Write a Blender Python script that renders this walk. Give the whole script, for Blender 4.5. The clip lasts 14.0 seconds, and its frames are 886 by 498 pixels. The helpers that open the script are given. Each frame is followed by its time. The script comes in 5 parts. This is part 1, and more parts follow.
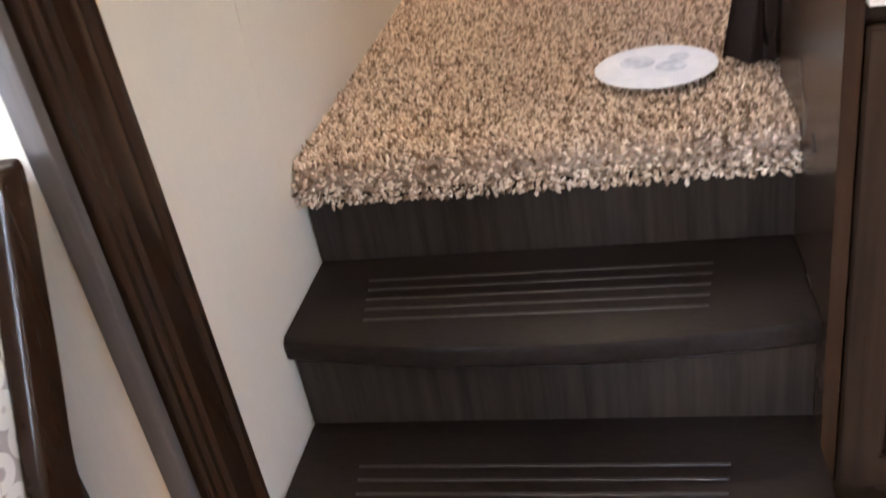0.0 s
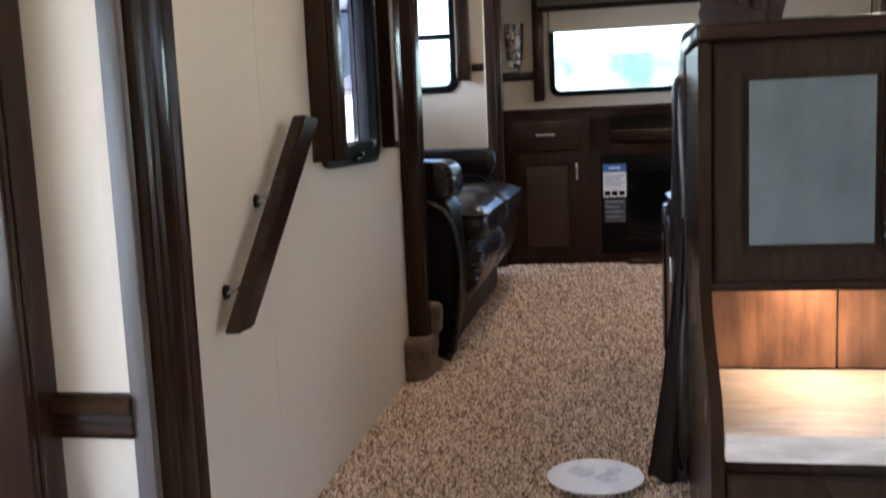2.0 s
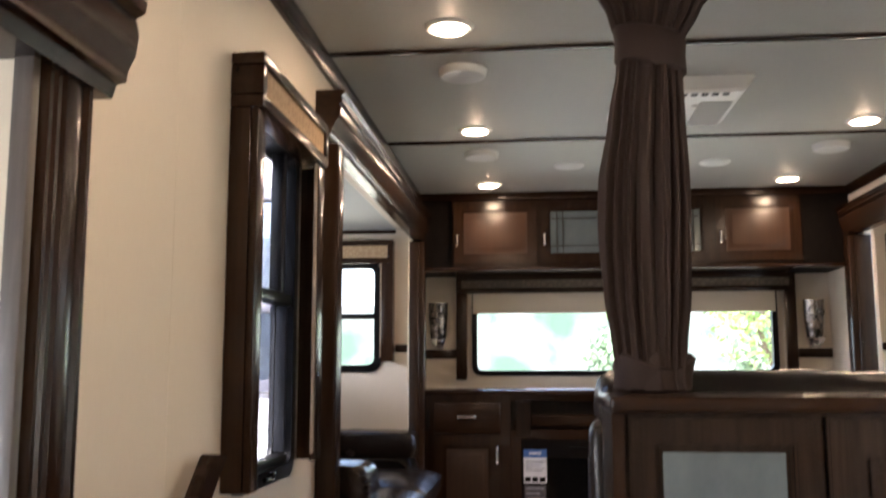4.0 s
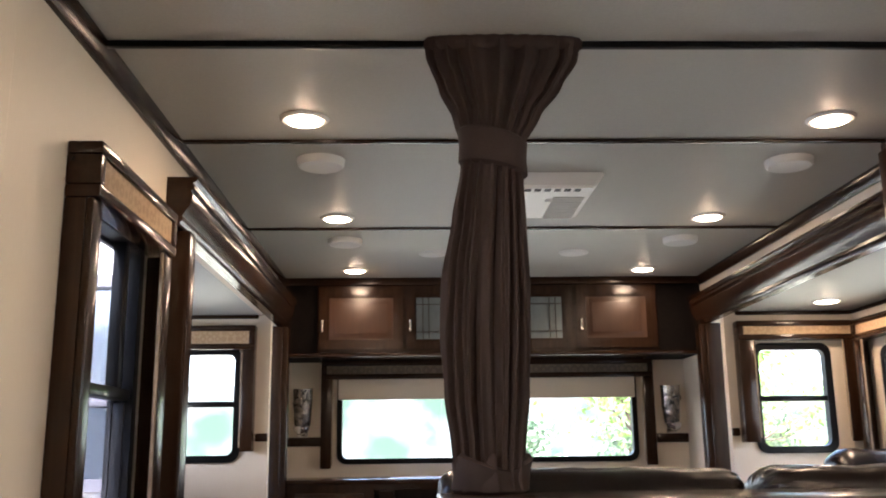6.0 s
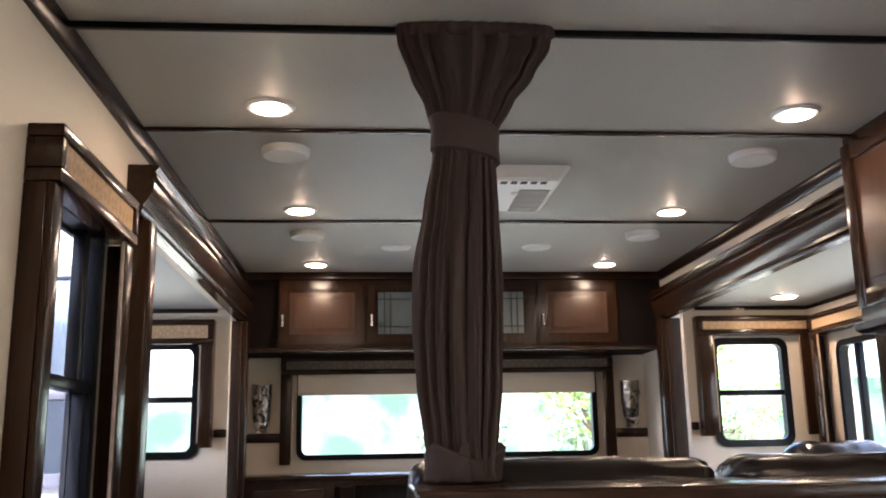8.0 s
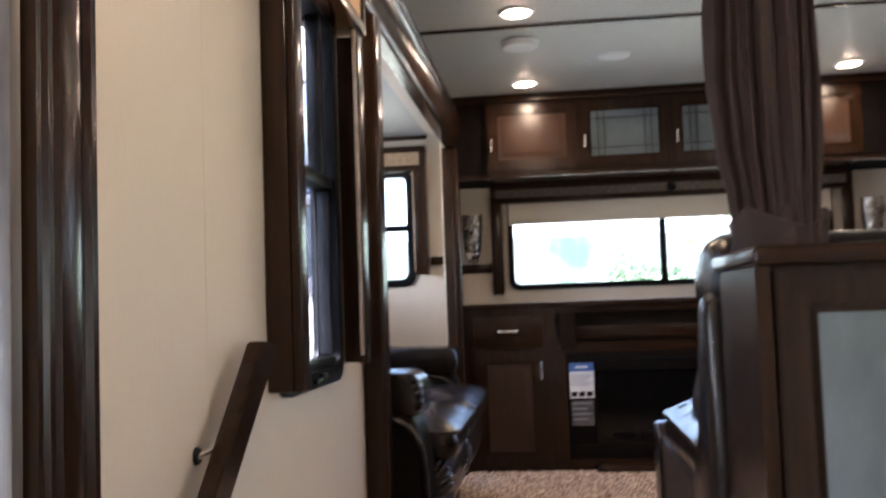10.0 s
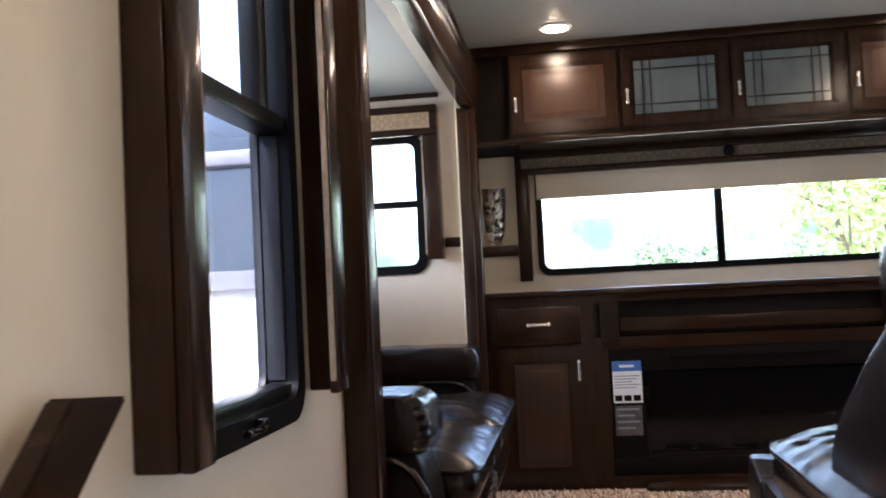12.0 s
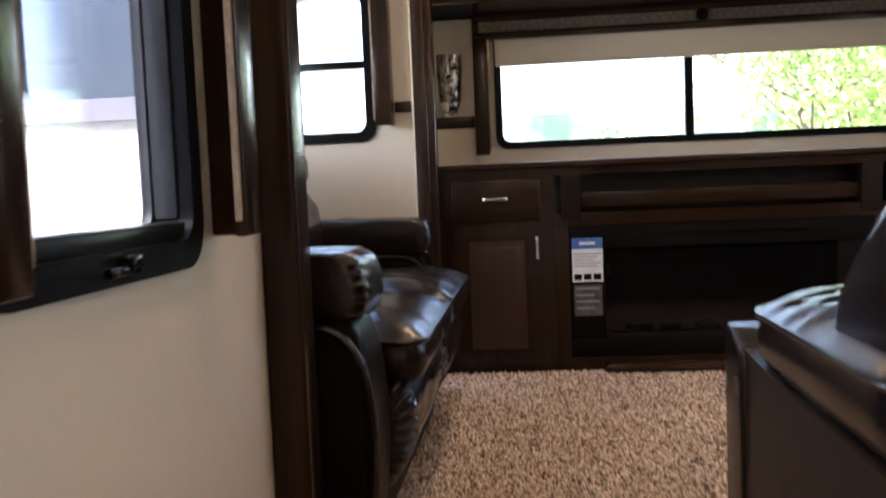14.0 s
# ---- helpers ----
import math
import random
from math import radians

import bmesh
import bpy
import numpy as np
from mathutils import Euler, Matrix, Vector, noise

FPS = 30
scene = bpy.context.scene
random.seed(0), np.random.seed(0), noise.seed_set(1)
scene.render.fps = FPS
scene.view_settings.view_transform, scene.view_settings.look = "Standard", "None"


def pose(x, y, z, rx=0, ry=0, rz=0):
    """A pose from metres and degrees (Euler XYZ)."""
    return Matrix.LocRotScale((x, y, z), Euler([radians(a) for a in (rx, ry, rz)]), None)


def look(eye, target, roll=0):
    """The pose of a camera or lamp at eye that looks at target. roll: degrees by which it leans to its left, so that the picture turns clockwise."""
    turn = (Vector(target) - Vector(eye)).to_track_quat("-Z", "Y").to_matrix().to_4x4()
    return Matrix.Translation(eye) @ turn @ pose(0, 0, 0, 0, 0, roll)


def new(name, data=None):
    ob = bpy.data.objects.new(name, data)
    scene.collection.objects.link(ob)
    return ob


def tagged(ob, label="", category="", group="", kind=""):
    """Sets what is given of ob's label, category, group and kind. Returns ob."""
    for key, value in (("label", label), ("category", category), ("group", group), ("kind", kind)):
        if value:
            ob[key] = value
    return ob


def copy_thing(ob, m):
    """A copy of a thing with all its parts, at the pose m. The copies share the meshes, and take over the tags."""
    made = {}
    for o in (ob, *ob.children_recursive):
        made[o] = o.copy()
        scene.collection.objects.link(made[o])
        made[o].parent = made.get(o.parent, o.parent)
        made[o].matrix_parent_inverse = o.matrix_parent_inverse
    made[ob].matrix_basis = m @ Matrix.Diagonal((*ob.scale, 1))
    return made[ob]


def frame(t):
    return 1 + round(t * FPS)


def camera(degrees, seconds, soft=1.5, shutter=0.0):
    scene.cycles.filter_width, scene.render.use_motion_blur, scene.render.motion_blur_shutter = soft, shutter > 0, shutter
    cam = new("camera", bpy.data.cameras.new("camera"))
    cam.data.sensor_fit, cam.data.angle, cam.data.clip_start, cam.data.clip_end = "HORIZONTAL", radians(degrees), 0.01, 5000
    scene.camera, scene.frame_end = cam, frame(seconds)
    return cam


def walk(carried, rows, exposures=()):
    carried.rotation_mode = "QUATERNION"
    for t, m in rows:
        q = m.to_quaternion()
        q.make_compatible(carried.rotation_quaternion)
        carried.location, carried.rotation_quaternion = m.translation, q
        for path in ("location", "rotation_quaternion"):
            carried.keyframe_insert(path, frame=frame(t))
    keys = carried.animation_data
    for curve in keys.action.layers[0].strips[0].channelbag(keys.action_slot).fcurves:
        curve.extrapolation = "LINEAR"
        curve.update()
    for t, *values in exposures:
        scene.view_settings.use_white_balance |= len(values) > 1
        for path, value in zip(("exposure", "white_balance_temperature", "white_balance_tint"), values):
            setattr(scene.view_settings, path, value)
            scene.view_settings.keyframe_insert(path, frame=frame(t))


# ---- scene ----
cam = camera(51.5, 14.0, soft=1.8, shutter=0.5)
PATH = [
    (0, (0.039, 0.202, 1.141), (-0.394, 1.887, 0.154), -10.6),
    (0.5, (0.012, 0.070, 1.138), (-0.311, 1.883, 0.356), -6.1),
    (1, (0.009, -0.031, 1.242), (-0.252, 1.870, 0.679), -3.2),
    (1.5, (0.069, -0.128, 1.297), (-0.242, 1.809, 0.905), -2.8),
    (2, (0.121, -0.173, 1.328), (-0.247, 1.775, 1.069), -2.5),
    (2.5, (0.130, -0.179, 1.378), (-0.246, 1.781, 1.242), -1.6),
    (3, (0.120, -0.180, 1.431), (-0.213, 1.792, 1.418), -0.4),
    (3.5, (0.123, -0.163, 1.470), (-0.143, 1.815, 1.598), -0.2),
    (4, (0.136, -0.151, 1.518), (-0.061, 1.822, 1.779), -0.1),
    (4.2, (0.142, -0.144, 1.532), (-0.030, 1.824, 1.841), -0.1),
    (6.4, (0.220, -0.146, 1.557), (0.323, 1.805, 1.985), -0.8),
    (6.8, (0.220, -0.144, 1.551), (0.360, 1.804, 1.980), -0.9),
    (7.1, (0.213, -0.134, 1.547), (0.380, 1.812, 1.979), -1.0),
    (9.3, (0.037, -0.049, 1.505), (0.086, 1.928, 1.804), -1.0),
    (9.5, (0.003, 0.004, 1.479), (-0.026, 1.989, 1.727), -1.0),
    (10, (-0.011, 0.138, 1.410), (-0.239, 2.121, 1.534), -2.0),
    (10.5, (0.010, 0.243, 1.401), (-0.311, 2.217, 1.413), -3.4),
    (11, (-0.012, 0.405, 1.395), (-0.305, 2.383, 1.392), -4.1),
    (11.5, (-0.058, 0.610, 1.424), (-0.316, 2.593, 1.458), -3.9),
    (12, (-0.074, 0.857, 1.433), (-0.351, 2.836, 1.525), -2.8),
    (12.5, (-0.064, 1.066, 1.424), (-0.398, 3.036, 1.507), -2.7),
    (13, (-0.051, 1.197, 1.392), (-0.375, 3.170, 1.417), -3.0),
    (13.5, (-0.099, 1.280, 1.356), (-0.332, 3.266, 1.321), -2.6),
    (14, (-0.083, 1.128, 1.337), (-0.280, 3.113, 1.198), -2.4),
]
EXPOSURES = [(0.0, 4.15, 5900, 15), (0.6, 4.22, 5450, 9), (1.0, 3.82, 5300, 8), (1.5, 3.42, 5400, 12), (2.5, 3.2, 5700, 15), (4.0, 3.28, 6300, 20), (7.0, 3.24, 6050, 21), (9.5, 3.32, 5850, 19), (10.5, 3.52, 5800, 20), (11.5, 3.42, 5550, 17), (12.5, 3.5, 6100, 18), (13.2, 3.42, 6150, 18), (13.6, 3.26, 6200, 18), (14.0, 3.32, 6200, 18)]
walk(cam, [(t, look(eye, target, roll)) for t, eye, target, roll in PATH], EXPOSURES)

# ---- world, sun, exposure ----
world = bpy.data.worlds.new("sky")
scene.world = world
world.use_nodes = True
wn = world.node_tree.nodes
sky = wn.new("ShaderNodeTexSky")
sky.sky_type = "NISHITA"
sky.sun_disc = False
sky.sun_elevation, sky.sun_rotation = radians(55), radians(195)
sky.dust_density, sky.ozone_density = 2.5, 1.0
world.node_tree.links.new(sky.outputs[0], wn["Background"].inputs[0])
wn["Background"].inputs[1].default_value = 0.15
sun = new("sun", bpy.data.lights.new("sun", "SUN"))
sun.data.energy, sun.data.angle, sun.data.color = 4.5, radians(12), (1.0, 0.95, 0.88)
sun.matrix_world = look((-0.2, -6, 9), (0, 0, 0))

CEIL, DECK, LW, RW, FRONT, SEND = 2.475, 0.57, -0.509, 1.80, 5.245, 4.495
LAMP_W, LAMP_COLOR = 0.31, (1.0, 0.72, 0.45)


def window_light(x, y, z, w, h, toward, power):
    """An area lamp added in a window opening to strengthen the sky's light."""
    li = new("window_light", bpy.data.lights.new("window_light", "AREA"))
    li.data.shape, li.data.size, li.data.size_y, li.data.energy, li.data.color = "RECTANGLE", w, h, power, (0.90, 0.96, 1.0)
    li.matrix_world = look((x, y, z), (x + toward[0], y + toward[1], z))


window_light(-1.40, 3.55, 1.78, 1.0, 0.5, (1, 0), 1.3)
window_light(2.42, 3.66, 1.66, 1.0, 0.65, (-1, 0), 0.35)
window_light(0.635, 5.17, 1.66, 1.65, 0.34, (0, -1), 0.2)
# lamps added at windows out of view, to fill the lower room
window_light(-1.45, -1.05, 1.38, 3.0, 0.9, (1, 0), 4.4)
window_light(2.45, -1.05, 1.40, 2.6, 0.85, (-1, 0), 0.5)

# ---- materials ----
def mat(name, color, rough=0.5, metal=0.0, spec=0.5, coat=0.0):
    m = bpy.data.materials.new(name)
    m.use_nodes = True
    b = m.node_tree.nodes["Principled BSDF"]
    b.inputs["Base Color"].default_value = (*color, 1)
    b.inputs["Roughness"].default_value = rough
    b.inputs["Metallic"].default_value = metal
    b.inputs["Specular IOR Level"].default_value = spec
    b.inputs["Coat Weight"].default_value = coat
    return m


def grain(name, dark, light, scale, rough, detail=6, bump=0.1, coat=0.0, blotch=2.5, spread=(0.3, 0.7), dist=0.002, spec=0.5, rvar=0.1):
    """A surface that varies between two colours along a stretched noise, with a broad second noise, relief and uneven gloss."""
    m = mat(name, dark, rough, 0, spec, coat)
    n, l = m.node_tree.nodes, m.node_tree.links
    b = n["Principled BSDF"]
    co = n.new("ShaderNodeTexCoord")
    mp = n.new("ShaderNodeMapping")
    mp.inputs["Scale"].default_value = scale
    oi = n.new("ShaderNodeObjectInfo")
    l.new(co.outputs["Object"], mp.inputs["Vector"])
    l.new(oi.outputs["Random"], mp.inputs["Location"])
    t = n.new("ShaderNodeTexNoise")
    t.inputs["Scale"].default_value, t.inputs["Detail"].default_value, t.inputs["Roughness"].default_value = 1, detail, 0.65
    l.new(mp.outputs[0], t.inputs["Vector"])
    t2 = n.new("ShaderNodeTexNoise")
    t2.inputs["Scale"].default_value, t2.inputs["Detail"].default_value = blotch, 3
    l.new(co.outputs["Object"], t2.inputs["Vector"])
    mx = n.new("ShaderNodeMath")
    mx.operation = "MULTIPLY_ADD"
    l.new(t2.outputs["Fac"], mx.inputs[0])
    mx.inputs[1].default_value = 0.45
    sub = n.new("ShaderNodeMath")
    sub.operation = "SUBTRACT"
    l.new(t.outputs["Fac"], sub.inputs[0])
    sub.inputs[1].default_value = 0.225
    l.new(sub.outputs[0], mx.inputs[2])
    r = n.new("ShaderNodeValToRGB")
    r.color_ramp.elements[0].position, r.color_ramp.elements[1].position = spread
    r.color_ramp.elements[0].color, r.color_ramp.elements[1].color = (*dark, 1), (*light, 1)
    l.new(mx.outputs[0], r.inputs[0])
    l.new(r.outputs[0], b.inputs["Base Color"])
    rr = n.new("ShaderNodeMapRange")
    rr.inputs["To Min"].default_value, rr.inputs["To Max"].default_value = rough - rvar, rough + rvar
    l.new(t2.outputs["Fac"], rr.inputs["Value"])
    l.new(rr.outputs[0], b.inputs["Roughness"])
    bp = n.new("ShaderNodeBump")
    bp.inputs["Strength"].default_value, bp.inputs["Distance"].default_value = bump, dist
    l.new(t.outputs["Fac"], bp.inputs["Height"])
    l.new(bp.outputs[0], b.inputs["Normal"])
    return m


WD, WL = (0.0075, 0.0034, 0.0019), (0.034, 0.0155, 0.0075)
wood_v = grain("stained_wood_upright", WD, WL, (45, 45, 2.2), 0.20, spec=0.26, rvar=0.05, spread=(0.12, 0.88))
wood_x = grain("stained_wood_across", WD, WL, (2.2, 45, 45), 0.20, spec=0.26, rvar=0.05, spread=(0.12, 0.88))
wood_y = grain("stained_wood_along", WD, WL, (45, 2.2, 45), 0.20, spec=0.26, rvar=0.05, spread=(0.12, 0.88))
panel_wood = grain("door_panel_wood", (0.021, 0.0090, 0.0042), (0.050, 0.0220, 0.0100), (30, 30, 3), 0.36, spec=0.4, rvar=0.05, blotch=7, spread=(0.1, 0.9))
# stained wood coloured darker for the shade under the mantel top
shaded_wood = grain("mantel_shade_wood", (0.008, 0.005, 0.0035), (0.020, 0.011, 0.007), (50, 50, 2.5), 0.35, spec=0.25)
hutch_wood = grain("greyed_walnut_laminate", (0.011, 0.0062, 0.0038), (0.036, 0.0205, 0.0125), (50, 50, 2.5), 0.27, spec=0.20, rvar=0.05, spread=(0.2, 0.8))
riser_wood = grain("riser_laminate", (0.009, 0.0062, 0.0045), (0.050, 0.036, 0.027), (48, 48, 2.6), 0.5, spread=(0.32, 0.72), spec=0.25)
plank_wood = grain("niche_plank_wood", (0.07, 0.030, 0.013), (0.24, 0.115, 0.052), (26, 26, 3.0), 0.5, blotch=12, spread=(0.32, 0.68))
tread_mat = grain("dark_step_vinyl", (0.009, 0.0064, 0.0058), (0.019, 0.0140, 0.0125), (60, 300, 60), 0.36, bump=0.15, spec=0.17)
# ribs coloured lighter than the tread, painting in their highlights
rib_mat = grain("highlit_rib_vinyl", (0.017, 0.0135, 0.012), (0.042, 0.036, 0.033), (60, 60, 60), 0.45)
wallpaper = grain("cream_wallpaper", (0.590, 0.515, 0.410), (0.655, 0.575, 0.465), (240, 240, 22), 0.6, bump=0.10, blotch=1.4, spread=(0.05, 0.95))
ceiling_mat = grain("ceiling_panel_white", (0.355, 0.36, 0.33), (0.41, 0.415, 0.385), (140, 140, 140), 0.55, bump=0.1, blotch=1.0, spread=(0.2, 0.8))
floor_mat = grain("pale_wood_floor", (0.25, 0.15, 0.09), (0.45, 0.30, 0.19), (4, 60, 60), 0.45)
leather = grain("dark_brown_leather", (0.0065, 0.0042, 0.0035), (0.013, 0.0082, 0.0066), (75, 75, 75), 0.25, bump=0.14, dist=0.003, blotch=6, rvar=0.06, spec=0.38)
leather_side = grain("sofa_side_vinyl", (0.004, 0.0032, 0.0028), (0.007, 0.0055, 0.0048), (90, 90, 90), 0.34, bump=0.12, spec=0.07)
seat_base = grain("seat_base_board", (0.018, 0.0110, 0.0078), (0.034, 0.0210, 0.0150), (30, 30, 8), 0.45, spec=0.16)
curtain_mat = grain("brown_curtain_cloth", (0.032, 0.022, 0.019), (0.052, 0.036, 0.031), (500, 500, 500), 0.75, bump=0.2, dist=0.001, spec=0.1)
counter_mat = grain("pale_stone_laminate", (0.44, 0.37, 0.30), (0.68, 0.61, 0.53), (14, 60, 60), 0.5, bump=0.02)
black = mat("black_plastic", (0.0035, 0.0035, 0.004), 0.30, 0, 0.12)
black_gloss = mat("black_glass", (0.004, 0.004, 0.004), 0.1, 0, 0.3)
matte_black = grain("black_board", (0.006, 0.005, 0.005), (0.010, 0.008, 0.007), (30, 30, 30), 0.6, spec=0.04)
chrome = mat("brushed_chrome", (0.75, 0.73, 0.70), 0.2, 1.0)
white_plastic = mat("white_plastic", (0.78, 0.78, 0.76), 0.4)
dull_plastic = mat("greyed_white_plastic", (0.62, 0.63, 0.61), 0.5)
slot_dark = mat("vent_slot", (0.03, 0.03, 0.03), 0.6)
# grey stands in for light falling on the side face of the post
grey_jamb = grain("lit_jamb_grey", (0.05, 0.041, 0.036), (0.10, 0.084, 0.075), (60, 60, 4), 0.45)
shade_mat = grain("cream_roller_shade", (0.52, 0.46, 0.36), (0.60, 0.54, 0.43), (300, 300, 300), 0.8)
white_skin = grain("white_fibreglass", (0.74, 0.74, 0.74), (0.80, 0.80, 0.80), (2, 2, 2), 0.3, bump=0.02)
grey_band = mat("grey_band", (0.16, 0.16, 0.19), 0.4)
muntin_mat = mat("dark_lead_strip", (0.012, 0.010, 0.009), 0.35, 0, 0.4)
slate_frame = grain("slate_grey_enamel", (0.013, 0.0145, 0.018), (0.019, 0.021, 0.026), (40, 40, 40), 0.4, bump=0.03, spec=0.25)
rubber = mat("black_rubber", (0.012, 0.012, 0.012), 0.6)
paper_white = grain("white_card", (0.72, 0.75, 0.80), (0.85, 0.86, 0.88), (25, 25, 25), 0.45)
blue_ink = mat("blue_print", (0.05, 0.14, 0.42), 0.4)
pale_ink = grain("pale_blue_print", (0.30, 0.34, 0.42), (0.75, 0.78, 0.82), (45, 45, 45), 0.4)
grey_ink = mat("grey_print", (0.25, 0.26, 0.30), 0.4)


def pattern_cloth(name, a, b, scale):
    m = grain(name, a, a, (200, 200, 200), 0.8, bump=0.15)
    n, l = m.node_tree.nodes, m.node_tree.links
    co = n.new("ShaderNodeTexCoord")
    v = n.new("ShaderNodeTexVoronoi")
    v.inputs["Scale"].default_value, v.inputs["Randomness"].default_value = scale, 0.25
    l.new(co.outputs["Object"], v.inputs["Vector"])
    w = n.new("ShaderNodeMath")
    w.operation = "PINGPONG"
    w.inputs[1].default_value = 0.22
    l.new(v.outputs["Distance"], w.inputs[0])
    r = n.new("ShaderNodeValToRGB")
    r.color_ramp.elements[0].position, r.color_ramp.elements[1].position = 0.10, 0.13
    r.color_ramp.elements[0].color, r.color_ramp.elements[1].color = (*a, 1), (*b, 1)
    l.new(w.outputs[0], r.inputs[0])
    l.new(r.outputs[0], n["Principled BSDF"].inputs["Base Color"])
    return m


gold_cloth = pattern_cloth("gold_valance_cloth", (0.30, 0.20, 0.11), (0.37, 0.255, 0.145), 30)
lining_mat = grain("tan_cloth_lining", (0.20, 0.145, 0.095), (0.36, 0.275, 0.19), (120, 120, 60), 0.8, bump=0.3)
dark_cloth = pattern_cloth("dark_valance_cloth", (0.10, 0.077, 0.052), (0.135, 0.104, 0.072), 22)
chair_cloth = pattern_cloth("cream_medallion_cloth", (0.62, 0.57, 0.50), (0.33, 0.28, 0.235), 26)


def glass(name, color, rough, mix=1.0):
    m = bpy.data.materials.new(name)
    m.use_nodes = True
    b = m.node_tree.nodes["Principled BSDF"]
    b.inputs["Base Color"].default_value = (*color, 1)
    b.inputs["Roughness"].default_value = rough
    b.inputs["Transmission Weight"].default_value = mix
    b.inputs["IOR"].default_value = 1.45
    return m


def clear_pane(name, tint, gloss):
    m = bpy.data.materials.new(name)
    m.use_nodes = True
    n, l = m.node_tree.nodes, m.node_tree.links
    n.remove(n["Principled BSDF"])
    tr, gl, mx = n.new("ShaderNodeBsdfTransparent"), n.new("ShaderNodeBsdfGlossy"), n.new("ShaderNodeMixShader")
    tr.inputs[0].default_value = (*tint, 1)
    gl.inputs["Roughness"].default_value = 0.02
    fr = n.new("ShaderNodeLayerWeight")
    fr.inputs["Blend"].default_value = 0.5
    pw, ml = n.new("ShaderNodeMath"), n.new("ShaderNodeMath")
    pw.operation, ml.operation = "POWER", "MULTIPLY_ADD"
    pw.inputs[1].default_value = 4.0
    ml.inputs[1].default_value, ml.inputs[2].default_value = gloss, 0.03
    l.new(fr.outputs["Facing"], pw.inputs[0])
    l.new(pw.outputs[0], ml.inputs[0])
    l.new(ml.outputs[0], mx.inputs[0])
    l.new(tr.outputs[0], mx.inputs[1])
    l.new(gl.outputs[0], mx.inputs[2])
    l.new(mx.outputs[0], n["Material Output"].inputs[0])
    return m


pane_mat = clear_pane("window_glass", (0.96, 0.975, 0.97), 0.5)
tinted_mat = clear_pane("tinted_window_glass", (0.66, 0.68, 0.70), 0.5)
crystal = glass("sconce_crystal", (0.95, 0.93, 0.9), 0.05)
dark_glass = mat("reflective_dark_glass", (0.27, 0.30, 0.34), 0.12, 1.0)
frosted = grain("frosted_glass", (0.080, 0.10, 0.106), (0.125, 0.148, 0.153), (6, 6, 3), 0.16, bump=0.01, blotch=3, rvar=0.05)

silver = grain("crinkled_silver_glass", (0.02, 0.018, 0.016), (0.55, 0.50, 0.46), (60, 60, 25), 0.16, bump=0.9, dist=0.006, detail=2)
silver.node_tree.nodes["Principled BSDF"].inputs["Metallic"].default_value = 0.85


def emitter(name, color, strength):
    m = mat(name, color, 0.5)
    b = m.node_tree.nodes["Principled BSDF"]
    b.inputs["Emission Color"].default_value = (*color, 1)
    b.inputs["Emission Strength"].default_value = strength
    return m


lamp_glow = emitter("lamp_lens", (1.0, 0.78, 0.52), 4.5)


def carpet_material(name):
    m = mat(name, (0.4, 0.3, 0.22), 0.95, spec=0.1)
    n, l = m.node_tree.nodes, m.node_tree.links
    g = n.new("ShaderNodeNewGeometry")
    r = n.new("ShaderNodeValToRGB")
    r.color_ramp.elements[0].position, r.color_ramp.elements[1].position = 0.0, 1.0
    r.color_ramp.elements[0].color, r.color_ramp.elements[1].color = (0.15, 0.098, 0.066, 1), (0.90, 0.78, 0.65, 1)
    e = r.color_ramp.elements.new(0.35)
    e.color = (0.45, 0.325, 0.235, 1)
    e = r.color_ramp.elements.new(0.7)
    e.color = (0.76, 0.61, 0.485, 1)
    l.new(g.outputs["Random Per Island"], r.inputs[0])
    l.new(r.outputs[0], n["Principled BSDF"].inputs["Base Color"])
    return m


tuft_mat = carpet_material("carpet_tufts")
carpet_back = grain("carpet_backing", (0.24, 0.165, 0.12), (0.52, 0.41, 0.33), (160, 160, 160), 0.95, bump=0.6, detail=2, dist=0.004)


# ---- building helpers ----
def put_box(bm, x0, x1, y0, y1, z0, z1, bevel=0.0, seg=2):
    """Add a box to bm, with rounded edges where bevel is given."""
    r = bmesh.ops.create_cube(bm, size=1)
    vs = r["verts"]
    bmesh.ops.transform(bm, verts=vs, matrix=Matrix.Translation(((x0 + x1) / 2, (y0 + y1) / 2, (z0 + z1) / 2)) @ Matrix.Diagonal((x1 - x0, y1 - y0, z1 - z0, 1)))
    if bevel:
        es = list({e for v in vs for e in v.link_edges})
        bmesh.ops.bevel(bm, geom=es, offset=bevel, segments=seg, affect="EDGES", profile=0.5)
    return bm


def boxes(*bs, bevel=0.0, seg=2):
    bm = bmesh.new()
    for b in bs:
        put_box(bm, *b, bevel=bevel, seg=seg)
    return bm


def cyl(p, q, r, r2=None, n=20, cap=True):
    bm = bmesh.new()
    p, q = Vector(p), Vector(q)
    m = (q - p).to_track_quat("Z", "Y").to_matrix().to_4x4()
    bmesh.ops.create_cone(bm, cap_ends=cap, segments=n, radius1=r, radius2=r if r2 is None else r2, depth=(q - p).length, matrix=Matrix.Translation((p + q) / 2) @ m)
    return bm


